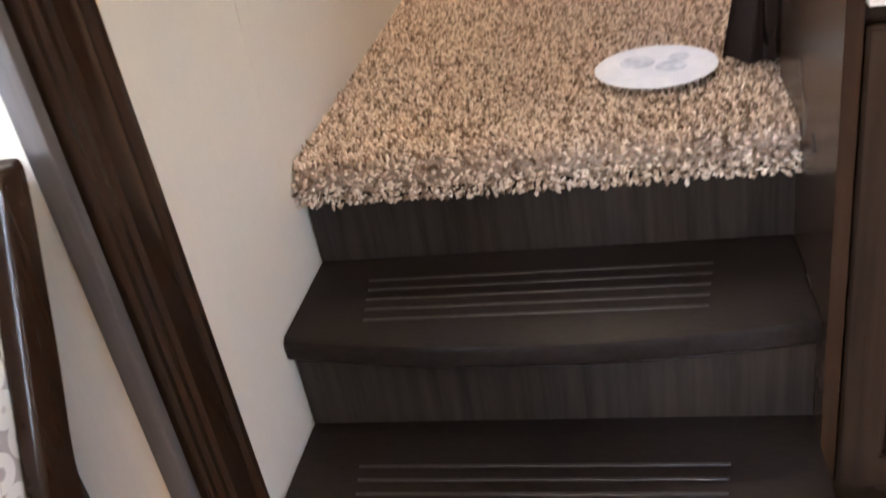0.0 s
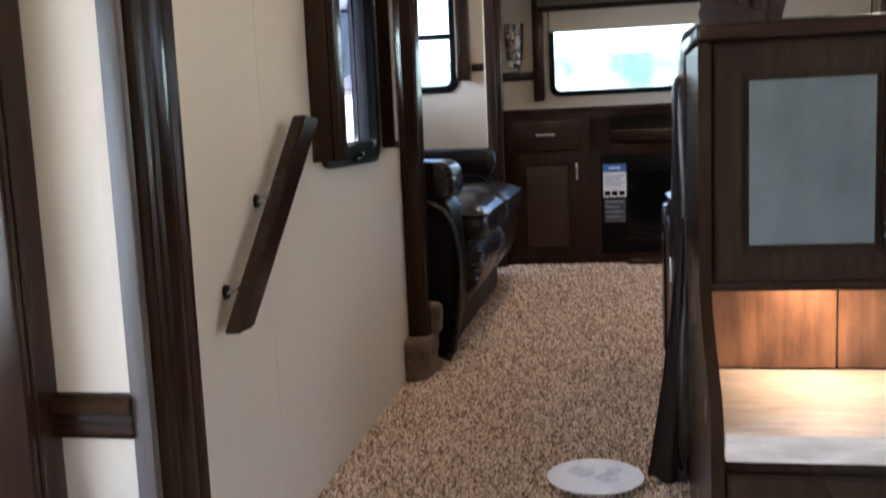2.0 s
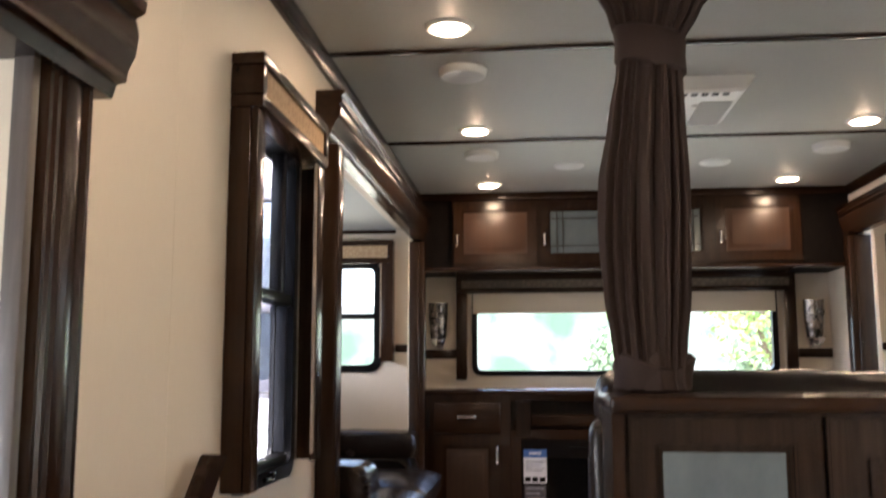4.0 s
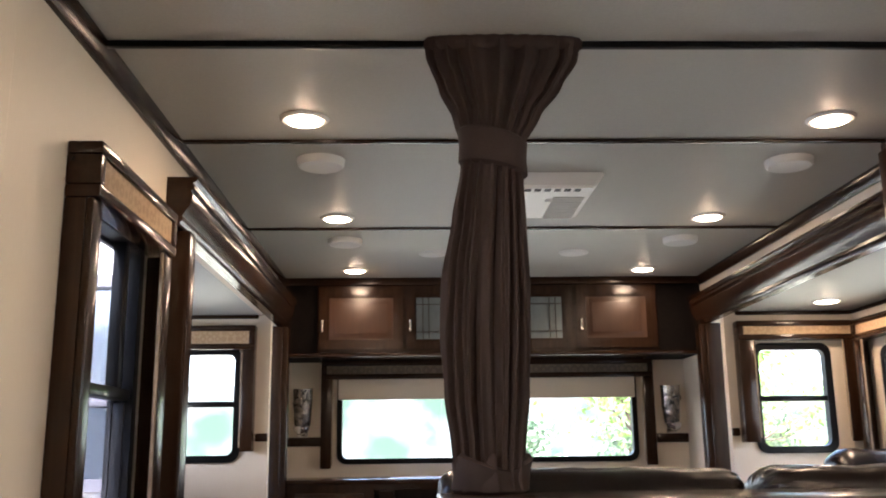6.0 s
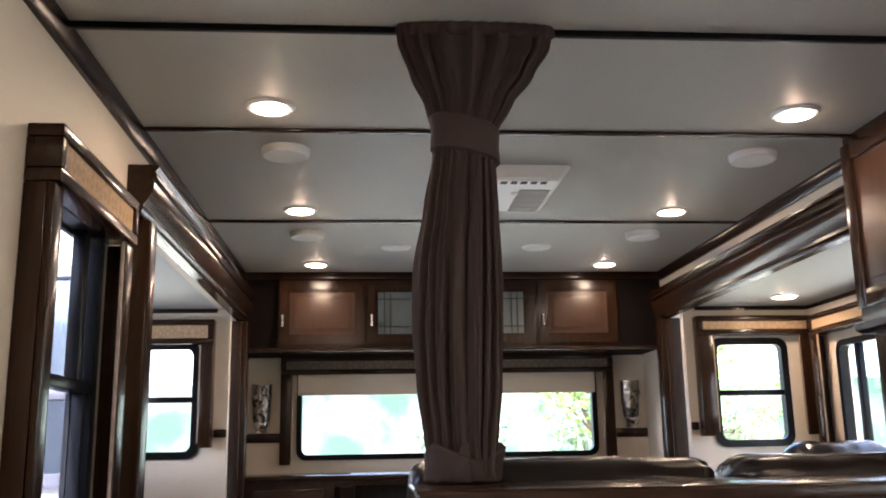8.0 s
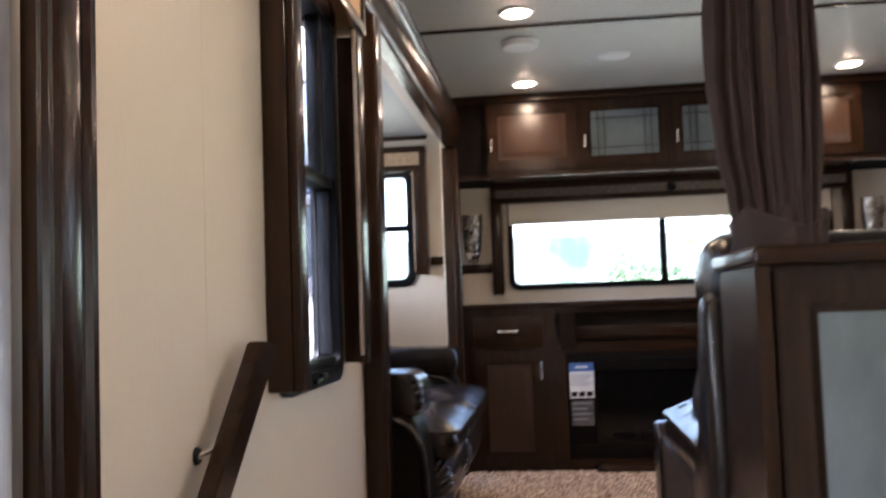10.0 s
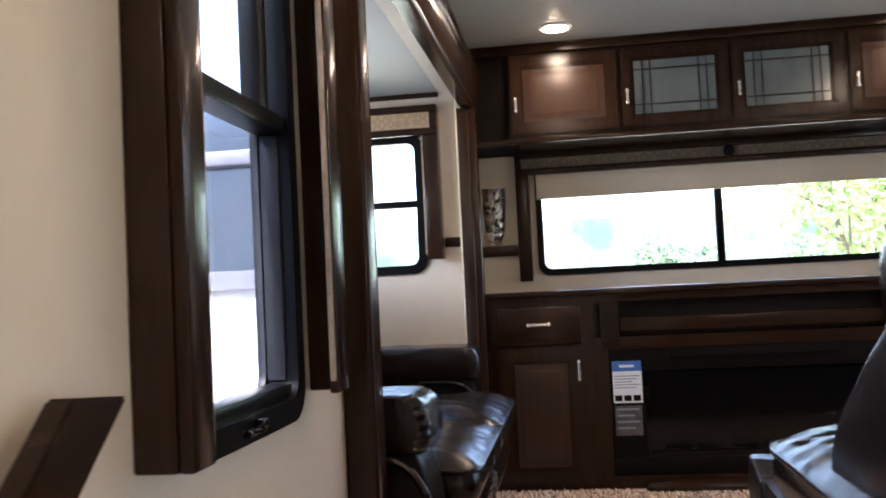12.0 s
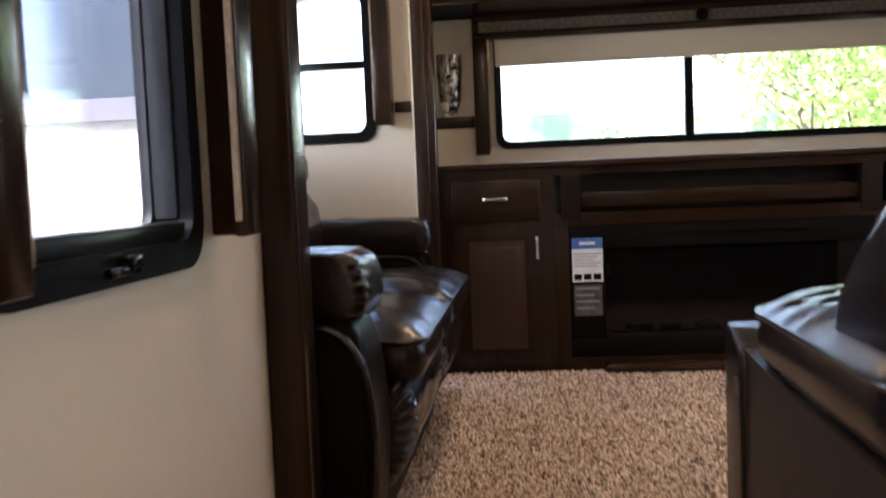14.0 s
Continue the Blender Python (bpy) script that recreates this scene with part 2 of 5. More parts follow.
def lathe(profile, centre, n=28, axis="Z"):
    """Turn a profile of (radius, height) round an upright axis at centre."""
    bm = bmesh.new()
    rings = []
    for r, h in profile:
        rings.append([bm.verts.new((centre[0] + r * math.cos(2 * math.pi * i / n), centre[1] + r * math.sin(2 * math.pi * i / n), centre[2] + h)) for i in range(n)])
    for a, b in zip(rings, rings[1:]):
        for i in range(n):
            bm.faces.new((a[i], a[(i + 1) % n], b[(i + 1) % n], b[i]))
    bm.faces.new(rings[0]), bm.faces.new(rings[-1])
    bmesh.ops.remove_doubles(bm, verts=bm.verts, dist=1e-5)
    bmesh.ops.recalc_face_normals(bm, faces=bm.faces)
    return bm


def extrude(profile, axis, a, b):
    """Sweep a closed profile along an axis from a to b. For x the profile is (y, z), for y it is (x, z), for z it is (x, y)."""
    bm = bmesh.new()
    place = {"x": lambda s, u, v: (s, u, v), "y": lambda s, u, v: (u, s, v), "z": lambda s, u, v: (u, v, s)}[axis]
    A = [bm.verts.new(place(a, u, v)) for u, v in profile]
    B = [bm.verts.new(place(b, u, v)) for u, v in profile]
    k = len(profile)
    for i in range(k):
        bm.faces.new((A[i], A[(i + 1) % k], B[(i + 1) % k], B[i]))
    bm.faces.new(A), bm.faces.new(B)
    bmesh.ops.recalc_face_normals(bm, faces=bm.faces)
    return bm


def link_mesh(name, bm, material, smooth=True):
    me = bpy.data.meshes.new(name)
    bmesh.ops.recalc_face_normals(bm, faces=bm.faces)
    bm.to_mesh(me)
    bm.free()
    if smooth:
        for p in me.polygons:
            p.use_smooth = True
        me.set_sharp_from_angle(angle=radians(38))
    me.materials.append(material)
    return new(name, me)


def part(name, bm, material, parent, label="", m=None, smooth=True):
    """One mesh under a thing or a part, given in world coordinates (or moved there by m)."""
    if m is not None:
        bmesh.ops.transform(bm, verts=bm.verts, matrix=m)
    ob = link_mesh(name, bm, material, smooth)
    ob.parent = parent
    if parent is not None:
        ob.matrix_parent_inverse = base_of(parent).inverted()
    if label:
        tagged(ob, label)
    return ob


def base_of(ob):
    m = ob.matrix_basis.copy()
    return base_of(ob.parent) @ ob.matrix_parent_inverse @ m if ob.parent else m


def thing(name, at, label, category, group="", kind=""):
    ob = new(name)
    ob.empty_display_size = 0.1
    ob.matrix_basis = Matrix.Translation(at)
    return tagged(ob, label, category, group, kind)


def setting(name, bm, material, label="", category="", m=None):
    if m is not None:
        bmesh.ops.transform(bm, verts=bm.verts, matrix=m)
    ob = link_mesh(name, bm, material)
    return tagged(ob, label, category or name.split("_")[0], kind="structure")


def wall_boxes(axis, at, thick, u0, u1, z0, z1, holes=(), lap=0.017):
    """Boxes of a wall in the plane axis = at (thickness away from it), from u0 to u1, with openings (u0, u1, z0, z1)."""
    holes = [(h[0] + lap, h[1] - lap, h[2] + lap, h[3] - lap) for h in holes]
    us = sorted({u0, u1, *[h[0] for h in holes], *[h[1] for h in holes]})
    out = []
    for a, b in zip(us, us[1:]):
        zs = [(z0, z1)]
        for h in holes:
            if h[0] <= a and h[1] >= b:
                zs = [s for lo, hi in zs for s in ((lo, min(hi, h[2])), (max(lo, h[3]), hi)) if s[1] - s[0] > 1e-6]
        for lo, hi in zs:
            t0, t1 = sorted((at, at + thick))
            out.append((t0, t1, a, b, lo, hi) if axis == "x" else (a, b, t0, t1, lo, hi))
    return out


def soft(profile, axis, a, b, r, rings=5, middle=8, wrinkle=0.004, seed=0, gather=0.0, reach=0.07, folds=17):
    """A padded body: a smooth closed profile swept from a to b with rounded ends of radius r, small folds, and pleats gathered at its ends."""
    pts = [Vector(p) for p in profile]
    fine = []
    k = len(pts)
    steps = 14 if gather else 5
    for i in range(k):
        p0, p1, p2, p3 = pts[i - 1], pts[i], pts[(i + 1) % k], pts[(i + 2) % k]
        for j in range(steps):
            t = j / steps
            fine.append(0.5 * ((2 * p1) + (p2 - p0) * t + (2 * p0 - 5 * p1 + 4 * p2 - p3) * t * t + (3 * p1 - p0 - 3 * p2 + p3) * t ** 3))
    c = sum(fine, Vector((0, 0))) / len(fine)
    secs = [(a + r * (1 - math.cos(math.pi / 2 * i / rings)), r * (1 - math.sin(math.pi / 2 * i / rings))) for i in range(rings)]
    secs += [(a + r + (b - a - 2 * r) * i / middle, 0) for i in range(middle + 1)]
    secs += [(a + b - s, d) for s, d in reversed(secs[:rings])]
    place = {"x": lambda s, u, v: (s, u, v), "y": lambda s, u, v: (u, s, v), "z": lambda s, u, v: (u, v, s)}[axis]
    bm = bmesh.new()
    rows = []
    for s, d in secs:
        row = []
        pull = gather * math.exp(-min(s - a, b - s) / reach)
        for fi, p in enumerate(fine):
            w = p - c
            q = c + w * max(0.05, 1 - d / max(w.length, 1e-4))
            co = Vector(place(s, q.x, q.y))
            off = noise.noise(co * 9 + Vector((seed, 0, 0))) + 0.5 * noise.noise(co * 25)
            turn = math.tau * folds * fi / len(fine)
            pleat = math.sin(turn + 4.0 * noise.noise(co * 14)) * (0.6 + 0.8 * noise.noise(co * 6 + Vector((7, 0, 0))))
            q = q + w.normalized() * (wrinkle * off + pull * pleat)
            row.append(bm.verts.new(place(s, q.x, q.y)))
        rows.append(row)
    m = len(fine)
    for A, B in zip(rows, rows[1:]):
        for i in range(m):
            bm.faces.new((A[i], A[(i + 1) % m], B[(i + 1) % m], B[i]))
    bm.faces.new(rows[0]), bm.faces.new(rows[-1])
    return bm


def cushion(x0, x1, y0, y1, z0, zp, crown, seams=(), r=0.06, seed=0):
    """A box cushion: straight sides up to a welted edge at zp and a domed top with sewn seams across it. Gives the body and its welt line."""
    def outline(inset):
        out = []
        rr = max(r - inset, 0.012)
        for cx, cy, q in ((x1 - rr - inset, y1 - rr - inset, 0), (x0 + rr + inset, y1 - rr - inset, 1), (x0 + rr + inset, y0 + rr + inset, 2), (x1 - rr - inset, y0 + rr + inset, 3)):
            for i in range(8):
                t = math.pi / 2 * (q + i / 7)
                out.append(Vector((cx + rr * math.cos(t), cy + rr * math.sin(t))))
        fine = []
        for a, b in zip(out, out[1:] + out[:1]):
            k = max(1, int((b - a).length / 0.025))
            fine += [a.lerp(b, i / k) for i in range(k)]
        return fine
    edge = outline(0.0)
    mid = Vector(((x0 + x1) / 2, (y0 + y1) / 2))
    bm = bmesh.new()
    rows = []
    def ring(scale, z, dome):
        row = []
        for p in edge:
            w = p - mid
            q = mid + w * scale
            h = z
            if dome:
                h += 0.004 * noise.noise(Vector((q.x * 9 + seed, q.y * 9, 0))) + 0.002 * noise.noise(Vector((q.x * 30, q.y * 30, seed)))
                for ys in seams:
                    h -= 0.007 * math.exp(-((q.y - ys) / 0.007) ** 2)
            row.append(bm.verts.new((q.x, q.y, h)))
        rows.append(row)
    ring(0.95, z0, False)
    ring(1.0, z0 + (zp - z0) * 0.35, False)
    ring(1.0, z0 + (zp - z0) * 0.65, False)
    ring(0.985, zp - 0.010, False)
    ring(1.0, zp, False)
    for i in range(1, 16):
        u = 1 - i / 16
        ring(u, zp + crown * (1 - u ** 3.2) ** 0.8, True)
    for A, B in zip(rows, rows[1:]):
        for i in range(len(edge)):
            bm.faces.new((A[i], A[(i + 1) % len(edge)], B[(i + 1) % len(edge)], B[i]))
    bm.faces.new(rows[0][::-1])
    bm.faces.new(rows[-1])
    line = [(p.x, p.y, zp) for p in edge[::3]]
    return bm, line + line[:1]


def tube(points, r, n=8, ruffle=0.0, waves=0):
    """A round cord along a smooth line through points, its girth gathered into folds when waves are given."""
    P = [Vector(p) for p in points]
    line = []
    for i in range(len(P) - 1):
        p0, p1, p2, p3 = P[max(i - 1, 0)], P[i], P[i + 1], P[min(i + 2, len(P) - 1)]
        k = 6 if not waves else 20
        for j in range(k + (1 if i == len(P) - 2 else 0)):
            t = j / k
            line.append(0.5 * ((2 * p1) + (p2 - p0) * t + (2 * p0 - 5 * p1 + 4 * p2 - p3) * t * t + (3 * p1 - p0 - 3 * p2 + p3) * t ** 3))
    bm = bmesh.new()
    rings = []
    m = len(line) - 1
    for i, p in enumerate(line):
        d = (line[min(i + 1, m)] - line[max(i - 1, 0)]).normalized()
        u = d.orthogonal().normalized() if abs(d.z) > 0.95 else d.cross(Vector((0, 0, 1))).normalized()
        v = d.cross(u)
        f = i / m * waves * math.tau
        rr = r * (1 + ruffle * (math.sin(f) + 0.5 * math.sin(1.7 * f + 1)))
        rings.append([bm.verts.new(p + rr * (math.cos(math.tau * a / n) * u + math.sin(math.tau * a / n) * v)) for a in range(n)])
    for A, B in zip(rings, rings[1:]):
        for a in range(n):
            bm.faces.new((A[a], A[(a + 1) % n], B[(a + 1) % n], B[a]))
    bm.faces.new(rings[0][::-1])
    bm.faces.new(rings[-1])
    bmesh.ops.recalc_face_normals(bm, faces=bm.faces)
    return bm


def frame_ring(axis, at, depth, u0, u1, z0, z1, w, radius, n=6):
    """A rounded window frame: an outer and an inner rounded rectangle, swept through depth."""
    def ring(a, b, c, d, r):
        out = []
        for cx, cz, s in ((b - r, d - r, 0), (a + r, d - r, 1), (a + r, c + r, 2), (b - r, c + r, 3)):
            for i in range(n + 1):
                t = math.pi / 2 * (s + i / n)
                out.append((cx + r * math.cos(t), cz + r * math.sin(t)))
        return out
    bm = bmesh.new()
    o, i_ = ring(u0, u1, z0, z1, radius), ring(u0 + w, u1 - w, z0 + w, z1 - w, max(radius - w * 0.6, 0.01))
    place = (lambda u, v, t: (t, u, v)) if axis == "x" else (lambda u, v, t: (u, t, v))
    L = [[bm.verts.new(place(u, v, t)) for u, v in p] for p, t in ((o, at), (o, at + depth), (i_, at + depth), (i_, at))]
    k = len(o)
    for q in range(4):
        A, B = L[q], L[(q + 1) % 4]
        for i in range(k):
            bm.faces.new((A[i], A[(i + 1) % k], B[(i + 1) % k], B[i]))
    bmesh.ops.recalc_face_normals(bm, faces=bm.faces)
    return bm


def window(name, axis, at, inward, u0, u1, z0, z1, mid=None, upright=None, tint=False, label="", fw=0.03, latch=False, dark=False, frame_mat=None, deep=False):
    """A camper window with rounded black frame on the inner wall face 'at'; inward is +1 or -1 along the axis."""
    w = thing(name, (at, u0, z0) if axis == "x" else (u0, at, z0), label, "window", kind="structure")
    f = part("window_frame", frame_ring(axis, at - 0.032 * inward, 0.046 * inward, u0, u1, z0, z1, fw, 0.055), frame_mat or black, w, "rounded window frame")
    def bx(a, b, c, d, t0, t1):
        lo, hi = sorted((at + t0 * inward, at + t1 * inward))
        return (lo, hi, a, b, c, d) if axis == "x" else (a, b, lo, hi, c, d)
    top = mid if mid is not None else z1
    panes = [(u0 + 0.012, u1 - 0.012, z0 + 0.012, z1 - 0.012)] if mid is None else [(u0 + 0.012, u1 - 0.012, z0 + 0.012, mid - 0.012), (u0 + 0.012, u1 - 0.012, mid + 0.012, z1 - 0.012)]
    for i, (a, b, c, d) in enumerate(panes):
        p = part("pane", boxes(bx(a, b, c, d, -0.042 if deep else -0.028, -0.039 if deep else -0.025)), dark_glass if dark else tinted_mat if tint and i == 0 else pane_mat, w, smooth=False)
        p.visible_shadow = False
    if mid is not None:
        part("middle_rail", boxes(bx(u0 + fw * 0.8, u1 - fw * 0.8, mid - 0.014, mid + 0.014, -0.04, 0.006), bevel=0.004), frame_mat or black, w)
    if upright is not None:
        part("mullion", boxes(bx(upright - 0.018, upright + 0.018, (mid or z0) + 0.01, z1 - fw * 0.8, -0.028, 0.004), bevel=0.004), black, w)
    if deep:
        part("outer_frame", frame_ring(axis, at - 0.046 * inward, 0.012 * inward, u0 + 0.004, u1 - 0.004, z0 + 0.004, z1 - 0.004, 0.040, 0.055), slate_frame, w, "slate grey outer window frame")
        part("sill_ledge", boxes(bx(u0 + 0.03, u1 - 0.03, z0 + 0.030, z0 + 0.056, -0.034, 0.004), bevel=0.004), black, w, "black sill ledge")
        part("glazing_bead", boxes(bx(u1 - 0.040, u1 - 0.034, z0 + 0.06, (mid or z1) - 0.015, -0.033, -0.004), bevel=0.002), slate_frame, w)
    if latch:
        um = (u0 + u1) / 2
        part("latch", boxes(bx(um - 0.03, um + 0.03, z0 + 0.010, z0 + 0.020, 0.012, 0.026), bx(um + 0.005, um + 0.028, z0 + 0.016, z0 + 0.03, 0.016, 0.03), bevel=0.003), black_gloss, w, "small black window latch")
    return w


def window_box(name, axis, at, inward, u0, u1, ztop, zval, zleg0, zleg1, depth, cloth, sw=0.05, label="", legs=(True, True), leg_depth=None, sw1=None):
    """The dark wooden surround of a window: a valance with a cloth inlay and a boxed leg at each side."""
    w = thing(name, (at, u0, min(zleg0, zleg1)) if axis == "x" else (u0, at, min(zleg0, zleg1)), label, "window valance")
    def bx(a, b, c, d, t0, t1):
        lo, hi = sorted((at + t0 * inward, at + t1 * inward))
        return (lo, hi, a, b, c, d) if axis == "x" else (a, b, lo, hi, c, d)
    wv, wh = wood_v, (wood_y if axis == "x" else wood_x)
    part("valance_board", boxes(bx(u0, u1, zval, zval + 0.028, 0.001, depth), bx(u0, u1, ztop - 0.028, ztop, 0.001, depth), bx(u0, u0 + 0.03, zval + 0.0285, ztop - 0.0285, 0.001, depth), bx(u1 - 0.03, u1, zval + 0.0285, ztop - 0.0285, 0.001, depth), bevel=0.004), wh, w)
    part("cloth_inlay", boxes(bx(u0 + 0.0305, u1 - 0.0305, zval + 0.029, ztop - 0.029, depth - 0.02, depth - 0.008)), cloth, w, "patterned cloth valance inlay")
    depth = leg_depth or depth
    for k, (a, b, edge) in enumerate(((u0, u0 + sw, u0), (u1 - (sw1 or sw), u1, u1 - 0.016))):
        if not legs[k]:
            continue
        zb = (zleg0, zleg1)[k]
        leg = part("side_leg", boxes(bx(edge, edge + 0.016, zb, zval - 0.001, 0.001, depth - 0.017), bx(a, b, zb, zval - 0.001, depth - 0.016, depth), bevel=0.004), wv, w)
        inner = b if k == 0 else a - 0.007
        part("cloth_lining", boxes(bx(inner, inner + 0.007, zb + 0.02, zval - 0.002, depth - 0.012, depth - 0.003), bevel=0.002), lining_mat, leg, "tan cloth edging")
    return w


def handle(parent, centre, length, axis, out, r=0.006):
    """A bar handle on two posts, along an axis, standing off in the direction out."""
    c, o = Vector(centre), Vector(out)
    d = Vector({"x": (1, 0, 0), "z": (0, 0, 1), "y": (0, 1, 0)}[axis]) * length / 2
    bm = cyl(c - d + o * 0.028, c + d + o * 0.028, r, n=12)
    for s in (-0.7, 0.7):
        b2 = cyl(c + d * s, c + d * s + o * 0.028, r * 0.9, n=10)
        me = bpy.data.meshes.new("t")
        b2.to_mesh(me)
        b2.free()
        bm.from_mesh(me)
        bpy.data.meshes.remove(me)
    for s in (-1, 1):
        bmesh.ops.create_icosphere(bm, subdivisions=2, radius=r * 1.5, matrix=Matrix.Translation(c + d * s + o * 0.028))
    return part("handle", bm, chrome, parent, "polished chrome bar handle")


def rect_ring(x0, x1, z0, z1, w, y0, y1, bevel):
    """A rectangular frame of width w with mitred corners, as one piece."""
    bm = bmesh.new()
    L = []
    for i, y in ((0, y0), (0, y1), (w, y1), (w, y0)):
        L.append([bm.verts.new(p) for p in ((x0 + i, y, z0 + i), (x1 - i, y, z0 + i), (x1 - i, y, z1 - i), (x0 + i, y, z1 - i))])
    for q in range(4):
        A, B = L[q], L[(q + 1) % 4]
        for i in range(4):
            bm.faces.new((A[i], A[(i + 1) % 4], B[(i + 1) % 4], B[i]))
    bmesh.ops.recalc_face_normals(bm, faces=bm.faces)
    front = [e for e in bm.edges if abs(e.verts[0].co.y - y0) < 1e-6 and abs(e.verts[1].co.y - y0) < 1e-6 and (abs(e.verts[0].co.x - e.verts[1].co.x) < 1e-6 or abs(e.verts[0].co.z - e.verts[1].co.z) < 1e-6)]
    bmesh.ops.bevel(bm, geom=front, offset=bevel, segments=2, affect="EDGES")
    return bm


def cabinet_door(parent, x0, x1, z0, z1, y, fill="panel", hx=None, hz=None, haxis="z", hlen=0.09, wood=None, stile=0.055, name="door"):
    """A door whose back lies at y and whose face looks towards -y."""
    wd = wood or wood_v
    f = 0.020
    d = part(name, rect_ring(x0, x1, z0, z1, stile, y - f, y, 0.004), wd, parent)
    a, b, c, e = x0 + stile, x1 - stile, z0 + stile, z1 - stile
    lip = 0.012
    part("bead", rect_ring(a, b, c, e, lip, y - f * 0.62, y, 0.005), wd, d)
    if fill == "panel":
        bm = bmesh.new()
        loops = []
        for inset, yy in ((0.0, y), (0.0, y - 0.006), (0.008, y - 0.006), (0.030, y - 0.017), (0.033, y - 0.0175)):
            u, v, p, q = a + lip + inset, b - lip - inset, c + lip + inset, e - lip - inset
            loops.append([bm.verts.new(k) for k in ((u, yy, p), (v, yy, p), (v, yy, q), (u, yy, q))])
        for A, B in zip(loops, loops[1:]):
            for i in range(4):
                bm.faces.new((A[i], A[(i + 1) % 4], B[(i + 1) % 4], B[i]))
        bm.faces.new(loops[0]), bm.faces.new(loops[-1])
        part("raised_panel", bm, panel_wood if wood is None else wood, d)
    else:
        part("glass_pane", boxes((a + lip, b - lip, y - 0.009, y - 0.003, c + lip, e - lip)), frosted, d, "frosted grey glass pane", smooth=False)
    if fill == "lattice":
        w = b - a
        h = e - c
        for u in (a + w * 0.13, a + w * 0.22, b - w * 0.22, b - w * 0.13):
            part("muntin", boxes((u - 0.003, u + 0.003, y - 0.013, y - 0.0095, c + lip, e - lip)), muntin_mat, d)
        for v in (c + h * 0.2, e - h * 0.2):
            part("muntin", boxes((a + lip, b - lip, y - 0.0135, y - 0.0092, v - 0.003, v + 0.003)), muntin_mat, d)
    if hx is not None:
        handle(d, (hx, y - f, hz), hlen, haxis, (0, -1, 0), 0.0065 if hlen > 0.095 else 0.006)
    return d


# ---- the large structure ----
deck_floor = setting("floor_deck", boxes((-1.5, 2.5, 1.50, FRONT, DECK - 0.05, DECK - 0.006)), carpet_back, "raised living deck covered in speckled carpet", "floor")
setting("floor_lower", boxes((-1.6, 2.6, -3.6, 1.495, -0.05, 0.0)), floor_mat, "pale wood plank floor of the lower room", "floor")

setting("ceiling_main", boxes((LW - 0.06, RW + 0.06, -3.6, FRONT + 0.06, CEIL, CEIL + 0.06)), ceiling_mat, "off-white ceiling panels", "ceiling")
WIN_L = (1.755, 2.249, 1.250, 2.11)
setting("wall_left", boxes(*wall_boxes("x", LW, -0.03, 0.885, 2.54, 0, CEIL, [WIN_L])), wallpaper, "cream wallpapered side wall beside the steps", "wall")
setting("wall_left_above", boxes((LW - 0.06, LW, 2.54, 4.70, 2.235, CEIL), (LW - 0.06, LW, -3.6, 0.885, 2.05, CEIL)), wallpaper, "cream wall above the slide-out openings", "wall")
setting("wall_left_front", boxes((LW - 0.06, LW, 4.70, FRONT, DECK, CEIL)), wallpaper, "cream side wall beside the media cabinet", "wall")
setting("wall_right_front", boxes((RW, RW + 0.06, 4.70, FRONT, DECK, CEIL)), wallpaper, "cream side wall beside the media cabinet", "wall")
setting("wall_right_above", boxes((RW, RW + 0.06, 2.56, 4.70, 2.235, CEIL), (RW, RW + 0.06, -3.6, 1.2, 2.05, CEIL), (RW, RW + 0.06, 1.2, 2.56, 0, CEIL)), wallpaper, "cream wall above the slide-out opening", "wall")
FW = (-0.232, 1.507, 1.483, 2.033)
setting("wall_front", boxes(*wall_boxes("y", FRONT, 0.06, LW - 0.06, RW + 0.06, 0.3, CEIL, [FW])), wallpaper, "cream front wall with a wide window", "wall")
# left slide-out on the deck
SLW = (-0.97, -0.645, 1.508, 2.07)
setting("wall_slide_left_end", boxes(*wall_boxes("y", SEND, 0.05, -1.5, LW, 0.5, 2.235, [SLW])), wallpaper, "cream end wall of the slide-out", "wall")
setting("wall_slide_left_outer", boxes(*wall_boxes("x", -1.45, -0.05, 2.54, 4.545, 0.5, 2.235, [(3.0, 4.1, 1.5, 2.05)])), wallpaper, "cream outer wall of the slide-out", "wall")
SLN = (-0.92, -0.585, 1.455, 2.06)
setting("wall_slide_left_near", boxes(*wall_boxes("y", 2.54, -0.02, -1.5, LW - 0.06, 0.5, 2.235, [SLN])), wallpaper, "cream near end wall of the slide-out", "wall")
setting("ceiling_slide_left", boxes((-1.5, LW - 0.061, 2.49, 4.545, 2.235, 2.28)), ceiling_mat, "white slide-out ceiling", "ceiling")
setting("wall_slide_left_skin", boxes(*wall_boxes("y", 2.519, -0.03, -1.55, LW - 0.061, -0.4, 2.30, [SLN])), white_skin, "white outer skin of the slide-out", "wall")
setting("wall_lower_skin", boxes((-1.65, LW - 0.031, 0.937, 0.950, -0.4, 2.15)), white_skin, "white outer skin of the dining slide-out", "wall")
